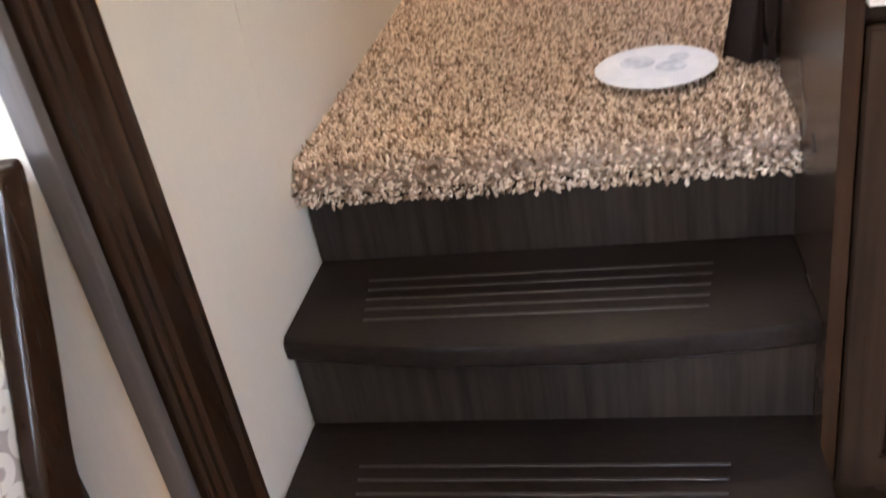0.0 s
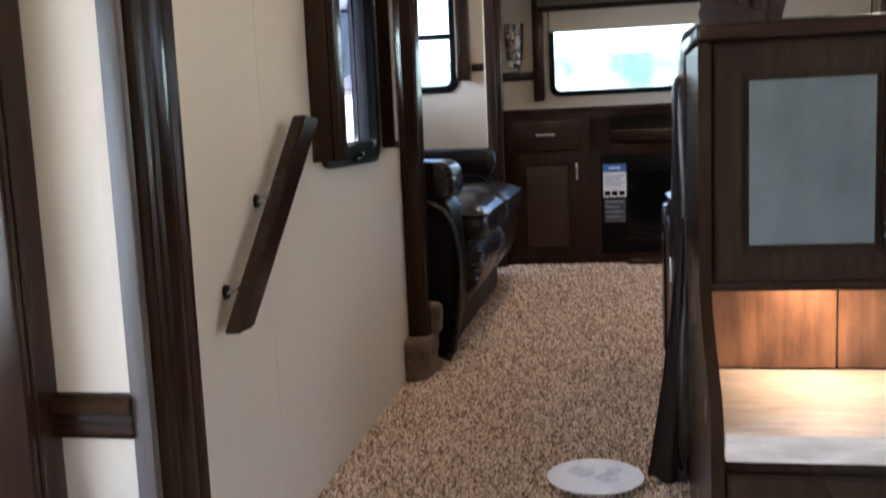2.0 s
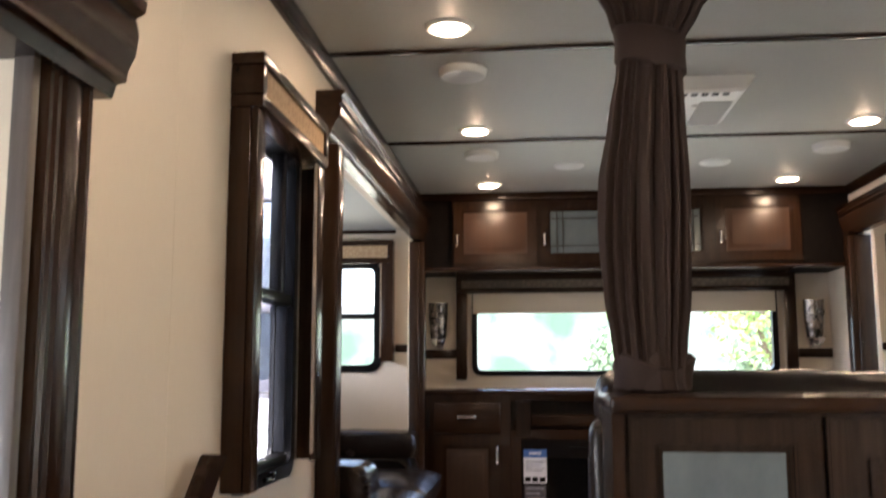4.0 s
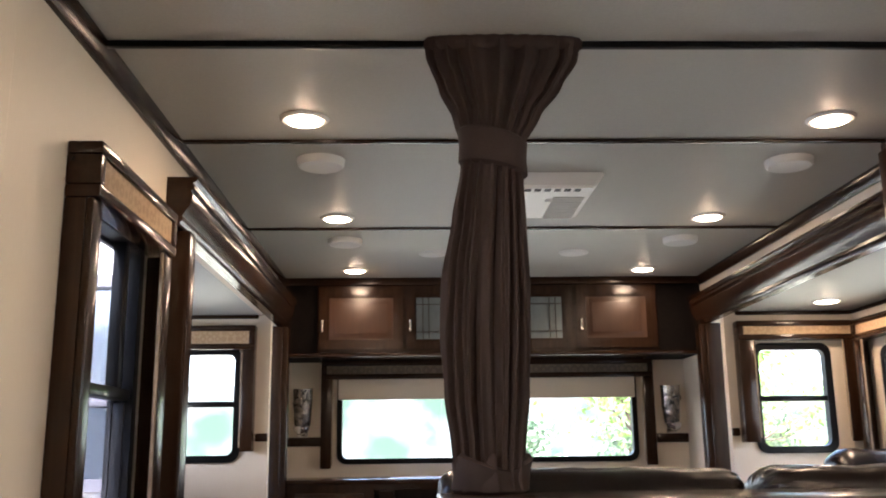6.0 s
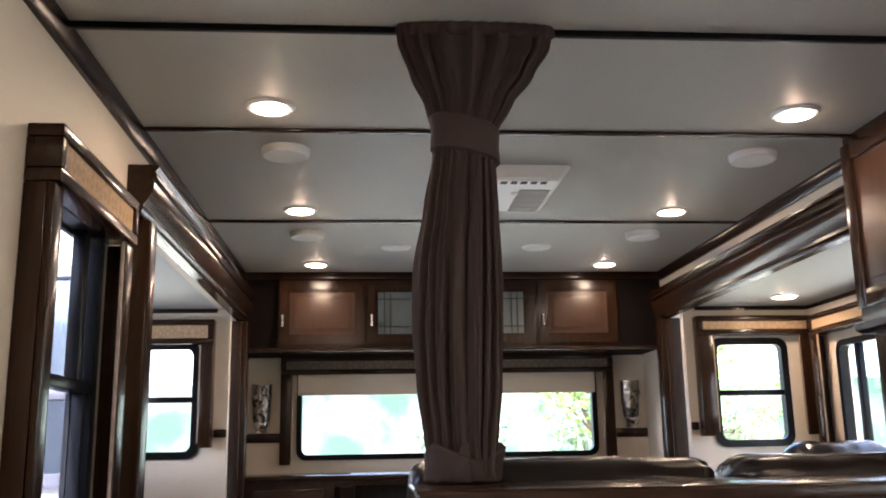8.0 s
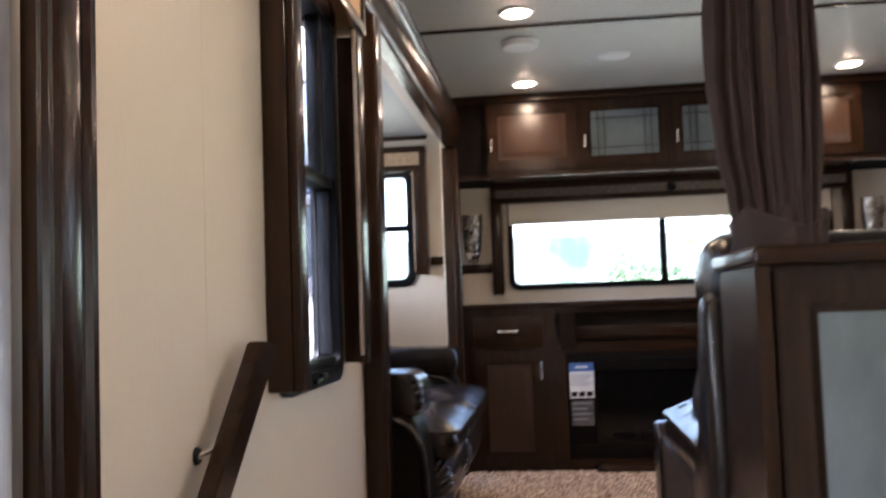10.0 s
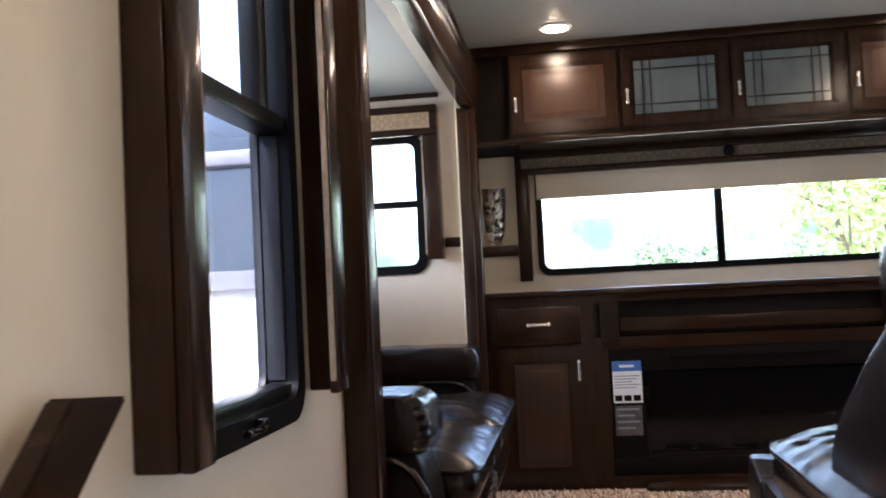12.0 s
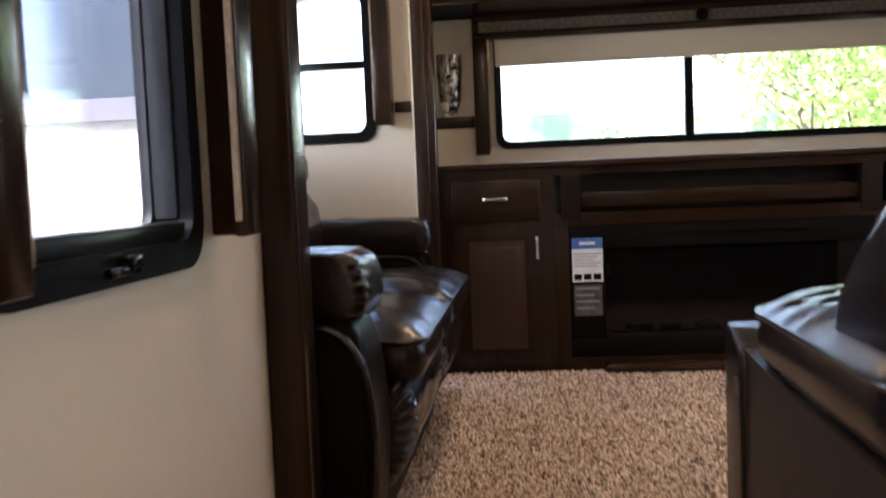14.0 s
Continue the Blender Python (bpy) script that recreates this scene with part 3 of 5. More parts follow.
# right slide-out on the deck
SRW = (1.925, 2.335, 1.52, 2.07)
setting("wall_slide_right_end", boxes(*wall_boxes("y", SEND, 0.05, RW, 2.5, 0.5, 2.235, [SRW])), wallpaper, "cream end wall of the slide-out", "wall")
setting("wall_slide_right_outer", boxes(*wall_boxes("x", 2.47, 0.05, 2.54, 4.545, 0.5, 2.235, [(3.1, 4.22, 1.3, 2.02)])), wallpaper, "cream outer wall of the slide-out", "wall")
setting("wall_slide_right_near", boxes((RW + 0.06, 2.5, 2.49, 2.54, 0.5, 2.235)), wallpaper, "cream near end wall of the slide-out", "wall")
setting("ceiling_slide_right", boxes((RW + 0.061, 2.5, 2.49, 4.545, 2.235, 2.28)), ceiling_mat, "white slide-out ceiling", "ceiling")
# lower room
setting("wall_lower_left_end", boxes((-1.6, LW, 0.872, 0.935, 0, 2.05), (LW, LW + 0.03, 0.872, 0.8805, 0, 1.90)), wallpaper, "cream end wall of the dining slide-out", "wall")
setting("wall_lower_left_outer", boxes(*wall_boxes("x", -1.5, -0.05, -3.6, 0.885, 0, 2.05, [(-2.6, 0.5, 0.9, 1.85)])), wallpaper, "cream outer wall of the dining slide-out", "wall")
setting("wall_lower_right_outer", boxes(*wall_boxes("x", 2.5, 0.05, -3.6, 1.2, 0, 2.05, [(-2.4, 0.3, 0.95, 1.85)])), wallpaper, "cream outer wall of the lower room", "wall")
setting("wall_lower_right_end", boxes((RW + 0.06, 2.55, 1.2, 1.25, 0, 2.05)), wallpaper, "cream end wall of the lower room", "wall")
setting("wall_rear", boxes(*wall_boxes("y", -3.6, -0.06, -1.6, 2.6, 0, CEIL)), wallpaper, "plain rear wall of the lower room", "wall")
setting("ceiling_lower_left", boxes((-1.55, LW - 0.061, -3.6, 0.935, 2.05, 2.1)), ceiling_mat, "white slide-out ceiling", "ceiling")
setting("ceiling_lower_right", boxes((RW + 0.061, 2.55, -3.6, 1.25, 2.05, 2.1)), ceiling_mat, "white slide-out ceiling", "ceiling")

# trims on walls and ceiling
setting("trim_crown_left", extrude([(LW, CEIL - 0.045), (LW + 0.012, CEIL - 0.045), (LW + 0.032, CEIL - 0.012), (LW + 0.032, CEIL), (LW, CEIL)], "y", 1.08, 4.80), wood_y, "dark wooden crown strip along the ceiling", "trim")
setting("trim_crown_right", extrude([(RW, CEIL - 0.045), (RW - 0.012, CEIL - 0.045), (RW - 0.032, CEIL - 0.012), (RW - 0.032, CEIL), (RW, CEIL)], "y", 2.56, 4.80), wood_y, "dark wooden crown strip along the ceiling", "trim")
for y in (2.505, 3.625, 4.778):
    setting("trim_ceiling_strip", boxes((LW + 0.033, RW - 0.033, y - 0.011, y + 0.011, CEIL - 0.009, CEIL), bevel=0.003), wood_x, "dark batten across a ceiling joint", "trim")

for s, w0, x_in in ((1, LW, LW + 0.075), (-1, RW, RW - 0.075)):
    # fascia above the opening: a stepped and rounded moulding
    prof = [(w0 + s * u, 2.205 + (v - 2.205) * 0.72) for u, v in ((0.0, 2.205), (0.040, 2.205), (0.045, 2.222), (0.052, 2.228), (0.050, 2.245), (0.058, 2.262), (0.075, 2.30), (0.078, 2.335), (0.070, 2.350), (0.082, 2.358), (0.084, 2.372), (0.076, 2.378), (0.090, 2.395), (0.090, 2.408), (0.0, 2.408))]
    setting("trim_fascia_left" if s == 1 else "trim_fascia_right", extrude(prof, "y", 2.47, 4.785), wood_y, "dark moulded wooden fascia over the slide-out opening", "trim")
    for y0, y1, nm in ((2.525, 2.605, "near"), (4.70, 4.78, "far")):
        a, b = sorted((w0 + s * 0.0005, w0 + s * 0.062))
        e0, e1 = sorted((w0 - s * 0.05, w0 + s * 0.035))
        setting("trim_post_" + ("left_" if s == 1 else "right_") + nm, boxes((a, b, y0, y1, DECK, 2.204), (e0, e1, y1 if nm == "near" else y0 - 0.02, y1 + 0.02 if nm == "near" else y0, DECK, 2.204), bevel=0.009, seg=3), wood_v, "dark wooden post framing the slide-out opening", "trim")

# lower left post with its crown
post_prof = [(LW + 0.82 * u, 1.007 - v) for u, v in ((0, 0), (0.060, 0), (0.067, 0.006), (0.067, 0.016), (0.058, 0.021), (0.064, 0.028), (0.066, 0.05), (0.063, 0.068), (0.054, 0.073), (0.062, 0.080), (0.062, 0.088), (0.054, 0.093), (0.062, 0.100), (0.062, 0.108), (0.05, 0.114), (0, 0.114))]
setting("trim_post_lower", extrude(post_prof, "z", 0.0, 1.90), wood_v, "dark fluted wooden post at the end of the dining slide-out", "trim")
setting("trim_jamb_lower", boxes((LW + 0.022, LW + 0.048, 0.864, 0.8805, 0.0, 1.90), bevel=0.002), grey_jamb, "jamb coloured grey-brown as the lit side of the post", "trim")
crown = [(LW, 1.895), (LW + 0.060, 1.895), (LW + 0.066, 1.915), (LW + 0.080, 1.918), (LW + 0.082, 1.935), (LW + 0.092, 1.955), (LW + 0.096, 1.985), (LW + 0.090, 2.010), (LW + 0.104, 2.018), (LW + 0.106, 2.034), (LW + 0.100, 2.040), (LW + 0.120, 2.066), (LW + 0.122, 2.078), (LW, 2.078)]
setting("trim_fascia_lower", extrude(crown, "y", -3.5, 1.045), wood_y, "dark moulded wooden fascia over the dining slide-out", "trim")
setting("trim_chair_rail_lower", extrude([(0.872, 0.955), (0.859, 0.955), (0.855, 0.962), (0.861, 0.968), (0.855, 0.974), (0.861, 0.981), (0.853, 0.988), (0.853, 1.002), (0.861, 1.010), (0.872, 1.012)], "x", -0.70, LW + 0.025), wood_x, "dark moulded chair rail on the cream wall", "trim")
for a, b in ((LW, -0.325), (1.615, RW)):
    setting("trim_rail_front", boxes((a, b, FRONT - 0.014, FRONT, 1.584, 1.636), bevel=0.004), wood_x, "dark chair rail below the wall sconce", "trim")
for a, b in ((-0.572, LW - 0.001), (RW + 0.001, 1.84)):
    setting("trim_rail_slide", boxes((a, b, SEND - 0.014, SEND, 1.607, 1.647), bevel=0.004), wood_x, "short dark chair rail beside the slide-out window", "trim")
setting("trim_slide_ceiling_left", boxes((-1.44, LW - 0.062, SEND - 0.015, SEND, 2.215, 2.235), bevel=0.003), wood_x, "dark strip between slide-out wall and ceiling", "trim")
setting("trim_slide_ceiling_right", boxes((RW + 0.062, 2.46, SEND - 0.015, SEND, 2.215, 2.235), (2.455, 2.47, 2.56, SEND - 0.016, 2.215, 2.235), bevel=0.003), wood_x, "dark strip between slide-out wall and ceiling", "trim")
setting("trim_seam_left", boxes((LW, LW + 0.0004, 1.428, 1.432, 0.58, 2.42)), wallpaper, "joint strip in the wallpapered panel", "trim")

# windows
window("window_1", "x", LW, 1, WIN_L[0], WIN_L[1], WIN_L[2], WIN_L[3], mid=1.700, upright=2.14, tint=True, label="tall black-framed sash window beside the steps", fw=0.034, latch=True, deep=True)
tg = thing("frame_sticker", (LW - 0.03, 2.212, 1.31), "small white printed stickers on the window frame", "sticker")
part("sticker", boxes((LW - 0.0330, LW - 0.0300, 2.212, 2.2145, 1.315, 1.352)), white_plastic, tg)
part("sticker", boxes((LW - 0.0240, LW - 0.0170, 2.212, 2.2145, 1.405, 1.417)), white_plastic, tg)
window("window_2", "y", FRONT, -1, FW[0], FW[1], FW[2], FW[3], upright=0.612, label="wide black-framed sliding front window", fw=0.03)
window("window_3", "y", SEND, -1, SLW[0], SLW[1], SLW[2], SLW[3], mid=1.79, label="black-framed window in the slide-out end wall", fw=0.035)
window("window_9", "y", 2.489, -1, SLN[0], SLN[1], SLN[2], SLN[3], mid=1.70, label="reflective dark window in the slide-out near end", fw=0.034, dark=True, frame_mat=grey_band)
window("window_4", "y", SEND, -1, SRW[0], SRW[1], SRW[2], SRW[3], mid=1.79, label="black-framed window in the slide-out end wall", fw=0.035)
window("window_5", "x", 2.47, -1, 3.1, 4.22, 1.3, 2.02, upright=4.05, label="black-framed window in the slide-out outer wall")
window("window_6", "x", -1.45, 1, 3.0, 4.1, 1.5, 2.05, label="black-framed window behind the sofa")
window("window_7", "x", -1.5, 1, -2.6, 0.5, 0.9, 1.85, label="long black-framed dining window")
# unseen opening, added to bring light into the lower room
window("window_8", "x", 2.5, -1, -2.4, 0.3, 0.95, 1.85, label="unseen lower room window added for light")

window_box("window_surround", "x", LW, 1, 1.706, 2.328, 2.200, 2.078, 1.268, 1.282, 0.075, gold_cloth, sw=0.056, sw1=0.068, leg_depth=0.065, label="dark wooden window surround with gold cloth valance")
window_box("window_surround", "y", FRONT, -1, -0.32, 1.597, 2.064, 1.960, 1.460, 1.460, 0.075, dark_cloth, sw=0.062, label="wide dark wooden window surround with patterned valance")
window_box("window_surround", "y", SEND, -1, -1.05, -0.575, 2.175, 2.055, 1.56, 1.56, 0.075, gold_cloth, sw=0.06, label="dark wooden surround on the slide-out window")
window_box("window_surround", "y", SEND, -1, 1.845, 2.455, 2.178, 2.08, 1.575, 1.575, 0.075, gold_cloth, sw=0.075, label="dark wooden surround on the slide-out window")
window_box("window_surround", "x", 2.47, -1, 2.95, 4.36, 2.165, 2.065, 1.3, 1.3, 0.075, gold_cloth, sw=0.075, label="dark wooden surround on the outer slide-out window")
shade = thing("roller_shade", (-0.205, FRONT - 0.02, 1.83), "cream roller shade pulled a third of the way down", "roller shade")
part("shade_cloth", boxes((-0.225, 1.495, FRONT - 0.030, FRONT - 0.026, 1.850, 2.02)), shade_mat, shade)
part("hem_bar", boxes((-0.225, 1.495, FRONT - 0.034, FRONT - 0.022, 1.844, 1.856), bevel=0.003), shade_mat, shade)
knob = thing("shade_knob", (0.66, FRONT - 0.078, 2.0), "small round black knob on the valance", "knob")
part("knob_disc", lathe([(0.026, 0), (0.026, 0.006), (0.018, 0.014), (0.0005, 0.016)], (0, 0, 0)), black, knob, m=Matrix.Translation((0.66, FRONT - 0.0755, 2.010)) @ pose(0, 0, 0, 90, 0, 0))
dw = window_box("window_surround", "y", 0.872, -1, -1.30, -0.59, 1.86, 1.74, 0.0, 0.0, 0.07, gold_cloth, sw=0.09, label="dark wooden surround at the dining slide-out wall")

# ---- the steps ----
def tread(y_nose, y_back, ztop, name):
    """A tread with a bowed nosing and five raised ribs."""
    st = thing(name, (-0.13, y_nose, 0), "dark vinyl stair step with ribbed tread and bowed nosing", "step", "steps up to the deck", kind="structure")
    x0, x1, n = LW + 0.003, 0.2600, 24
    bm = bmesh.new()
    top, low = [], []
    for i in range(n + 1):
        u = i / n
        x = x0 + (x1 - x0) * u
        top.append((x, y_nose - 0.035 * math.sin(math.pi * u) ** 0.8))
    prof = [(0.0, -0.03), (0.004, -0.008), (0.014, 0.0)]
    rows = []
    for inset, dz in [(0.006, -0.040), (0.0, -0.034), (0.0, -0.010), (0.004, -0.003), (0.012, 0.0)]:
        rows.append([bm.verts.new((x, y + inset, ztop + dz)) for x, y in top])
    rows.append([bm.verts.new((x, y_back, ztop)) for x, y in top])
    rows.append([bm.verts.new((x, y_back, ztop - 0.040)) for x, y in top])
    k = len(rows)
    for r in range(k):
        A, B = rows[r], rows[(r + 1) % k]
        for i in range(n):
            bm.faces.new((A[i], A[i + 1], B[i + 1], B[i]))
    bm.faces.new([r[0] for r in rows]), bm.faces.new([r[-1] for r in rows])
    part("tread", bm, tread_mat, st)
    for j in range(5):
        y = y_nose + 0.045 + 0.028 * j
        w = 0.27 - 0.004 * (4 - j)
        part("rib", boxes((-0.135 - w, -0.135 + w, y - 0.003, y + 0.003, ztop - 0.001, ztop + 0.0022), bevel=0.001, seg=1), rib_mat, st)
    return st


s1 = tread(1.03, 1.30, 0.19, "stair_step")
part("riser", boxes((LW + 0.003, 0.2600, 1.05, 1.065, 0.0, 0.149)), riser_wood, s1, "dark wood-grain riser")
s2 = tread(1.262, 1.50, 0.376, "stair_step")
part("riser", boxes((LW + 0.003, 0.2600, 1.286, 1.30, 0.191, 0.335)), riser_wood, s2, "dark wood-grain riser")
# hidden blocker behind the risers, keeps sky light from leaking in below
setting("wall_under_deck", boxes((-1.55, 2.5, 1.502, 1.56, 0.0, 0.515)), riser_wood, "unseen board added to stop light leaking under the deck", "wall")
setting("riser_deck", boxes((LW + 0.003, 0.2600, 1.487, 1.5, 0.377, 0.56)), riser_wood, "dark wood-grain riser under the carpet edge", "riser")

# ---- carpet ----
def carpet():
    """Tufts of speckled pile over the deck, rolled over its front edge."""
    rng = np.random.default_rng(4)
    def patch(x0, x1, y0, y1, step):
        xs, ys = np.meshgrid(np.arange(x0, x1, step), np.arange(y0, y1, step))
        p = np.stack([xs.ravel(), ys.ravel(), np.full(xs.size, DECK - 0.008)], 1)
        p[:, :2] += rng.uniform(-0.5, 0.5, (len(p), 2)) * step
        return p, np.tile([0.0, 0.0, 1.0], (len(p), 1)), np.full(len(p), step)
    sets = [patch(LW + 0.004, 0.270, 1.47, 2.6, 0.0056), patch(LW + 0.004, 0.32, 2.6, 3.4, 0.0066), patch(-0.5, 1.5, 3.4, 4.80, 0.0082), patch(0.32, 0.6, 3.0, 3.4, 0.0082)]
    # the rolled edge above the riser
    xs, an = np.meshgrid(np.arange(LW + 0.006, 0.260, 0.0058), np.linspace(0, 1, 11))
    xs, an = xs.ravel() + rng.uniform(-0.003, 0.003, xs.size), an.ravel() + rng.uniform(-0.04, 0.04, xs.size)
    r = 0.03
    th = np.clip(an * 2, 0, 1) * math.pi / 2
    yy = 1.478 - r * np.sin(th) + r * 0.2
    zz = DECK - 0.008 - r * (1 - np.cos(th)) - np.clip(an * 2 - 1, 0, 1.1) * 0.026
    sets.append((np.stack([xs, yy, zz], 1), np.stack([0 * th, -np.sin(th), np.cos(th)], 1), np.full(len(xs), 0.0062)))
    P, N, S = (np.concatenate(q) for q in zip(*sets))
    k = len(P)
    D = N + rng.normal(0, 0.5, (k, 3))
    D /= np.linalg.norm(D, axis=1)[:, None]
    H = S[:, None] * rng.uniform(1.7, 2.6, (k, 1))
    A = np.cross(D, rng.normal(0, 1, (k, 3)))
    A /= np.linalg.norm(A, axis=1)[:, None]
    B = np.cross(D, A)
    R = S[:, None] * rng.uniform(0.5, 0.75, (k, 1))
    V = np.stack([P + A * R * 0.6, P + (-0.5 * A + 0.87 * B) * R * 0.6, P + (-0.5 * A - 0.87 * B) * R * 0.6,
                  P + D * H * 0.62 + A * R, P + D * H * 0.62 + (-0.5 * A + 0.87 * B) * R, P + D * H * 0.62 + (-0.5 * A - 0.87 * B) * R, P + D * H], 1).reshape(-1, 3)
    F = np.array([[0, 1, 4], [0, 4, 3], [1, 2, 5], [1, 5, 4], [2, 0, 3], [2, 3, 5], [3, 4, 6], [4, 5, 6], [5, 3, 6]])
    F = (F[None] + 7 * np.arange(k)[:, None, None]).reshape(-1, 3)
    me = bpy.data.meshes.new("carpet_pile")
    me.vertices.add(len(V))
    me.vertices.foreach_set("co", V.ravel())
    me.loops.add(F.size)
    me.loops.foreach_set("vertex_index", F.ravel())
    me.polygons.add(len(F))
    me.polygons.foreach_set("loop_start", np.arange(0, F.size, 3))
    me.polygons.foreach_set("use_smooth", np.ones(len(F), dtype=bool))
    me.update(calc_edges=True)
    me.materials.append(tuft_mat)
    return tagged(new("carpet_pile", me), "speckled beige and brown shag carpet pile", "carpet", kind="stuff")


carpet()
setting("carpet_edge", extrude([(1.478, 0.512), (1.486, 0.512), (1.499, 0.556), (1.499, 0.5635), (1.484, 0.5635), (1.466, 0.555), (1.460, 0.540), (1.466, 0.516)], "x", LW + 0.004, 0.2600), carpet_back, "carpet backing rolled over the deck edge", "carpet")

# ---- recessed lamps, speakers, vents on the ceiling ----
def ceiling_lamp(x, y, z=CEIL, power=LAMP_W):
    lamp = thing("ceiling_light", (x, y, z), "round recessed ceiling light, switched on", "ceiling light", "recessed ceiling lights")
    part("trim_ring", lathe([(0.054, -0.008), (0.062, -0.008), (0.070, -0.001), (0.054, -0.001)], (x, y, z)), white_plastic, lamp, "white trim ring")
    part("lens", lathe([(0.0005, -0.013), (0.03, -0.0125), (0.048, -0.0105), (0.053, -0.007), (0.053, -0.002), (0.0005, -0.002)], (x, y, z)), lamp_glow, lamp, "glowing lens")
    li = new("lamp_light", bpy.data.lights.new("lamp_light", "AREA"))
    li.data.shape, li.data.size, li.data.energy, li.data.color = "DISK", 0.08, power, LAMP_COLOR
    li.matrix_world = Matrix.Translation((x, y, z - 0.036))
    glow = new("lamp_glow", bpy.data.lights.new("lamp_glow", "POINT"))
    glow.data.shadow_soft_size, glow.data.energy, glow.data.color = 0.014, power * 0.17, LAMP_COLOR
    glow.matrix_world = Matrix.Translation((x, y, z - 0.034))
    return lamp


for lx in (-0.092, 1.415):
    for ly in (2.32, 3.45, 4.55):
        ceiling_lamp(lx, ly)
ceiling_lamp(2.19, 4.15, 2.235)
# six more lamps added out of view to light the lower room
for lx in (-0.092, 1.415):
    for ly in (0.9, -0.5, -2.0):
        ceiling_lamp(lx, ly)

for x, y in ((-0.083, 2.70), (1.45, 2.71), (-0.091, 3.852), (1.412, 3.848)):
    sp = thing("ceiling_speaker", (x, y, CEIL), "round white ceiling speaker", "speaker", "ceiling speakers")
    part("rim", lathe([(0.062, -0.022), (0.069, -0.024), (0.075, -0.018), (0.078, 0.0), (0.062, 0.0)], (x, y, CEIL)), dull_plastic, sp)
    part("grille", lathe([(0.0005, -0.018), (0.061, -0.020), (0.061, -0.004), (0.0005, -0.004)], (x, y, CEIL)), grain("grille_grey", (0.30, 0.32, 0.34), (0.40, 0.42, 0.43), (400, 400, 400), 0.6), sp, "pale grey perforated grille")
for x, y in ((0.307, 4.146), (0.98, 4.141)):
    v = thing("ceiling_vent", (x, y, CEIL), "flat round white ceiling vent", "vent", "round vents")
    part("disc", lathe([(0.0005, -0.010), (0.055, -0.009), (0.066, -0.006), (0.072, 0.0), (0.0005, 0.0)], (x, y, CEIL)), dull_plastic, v)
    part("ring_groove", lathe([(0.040, -0.011), (0.044, -0.0115), (0.048, -0.0105), (0.044, -0.009)], (x, y, CEIL)), dull_plastic, v)


def air_conditioner():
    x0, x1, y0, y1 = 0.415, 0.872, 2.83, 3.335
    ac = thing("air_conditioner", (0.64, 3.08, CEIL), "white ceiling air conditioner with slotted grilles", "air conditioner")
    bm = bmesh.new()
    A = [bm.verts.new(p) for p in ((x0, y0, CEIL), (x1, y0, CEIL), (x1, y1, CEIL), (x0, y1, CEIL))]
    i = 0.035
    B = [bm.verts.new(p) for p in ((x0 + i, y0 + i, CEIL - 0.045), (x1 - i, y0 + i, CEIL - 0.045), (x1 - i, y1 - i, CEIL - 0.045), (x0 + i, y1 - i, CEIL - 0.045))]
    for k in range(4):
        bm.faces.new((A[k], A[(k + 1) % 4], B[(k + 1) % 4], B[k]))
    bm.faces.new(A), bm.faces.new(B)
    bmesh.ops.bevel(bm, geom=list(bm.edges), offset=0.008, segments=3, affect="EDGES")
    part("cover", bm, white_plastic, ac)
    z = CEIL - 0.045
    for gx0, gx1 in ((x0 + 0.05, x0 + 0.16), (x1 - 0.16, x1 - 0.05)):
        g = part("grille", boxes((gx0, gx1, y0 + 0.16, y1 - 0.05, z - 0.0012, z + 0.004)), slot_dark, ac, "dark grille opening")
        n = 13
        for k in range(n):
            y = y0 + 0.165 + (y1 - y0 - 0.22) * k / (n - 1)
            part("slat", boxes((gx0, gx1, y - 0.0026, y + 0.0026, z - 0.005, z - 0.0013)), white_plastic, g)
    for k in range(9):
        x = x0 + 0.09 + (x1 - x0 - 0.18) * k / 8
        part("slot", boxes((x - 0.011, x + 0.011, y0 + 0.055, y0 + 0.085, z - 0.0015, z + 0.002)), slot_dark, ac)
    part("knob", lathe([(0.012, -0.008), (0.014, -0.001), (0.014, 0.0)], (0.70, y0 + 0.2, z)), white_plastic, ac)


air_conditioner()
tr = thing("curtain_track", (0.65, 1.817, CEIL), "thin dark curtain track across the ceiling", "curtain track")
part("rail", boxes((-0.482, 1.60, 1.808, 1.826, CEIL - 0.016, CEIL - 0.0005), bevel=0.003), black, tr)
part("end_cap", boxes((-0.488, -0.4825, 1.805, 1.829, CEIL - 0.019, CEIL - 0.0005), bevel=0.002), black, tr)


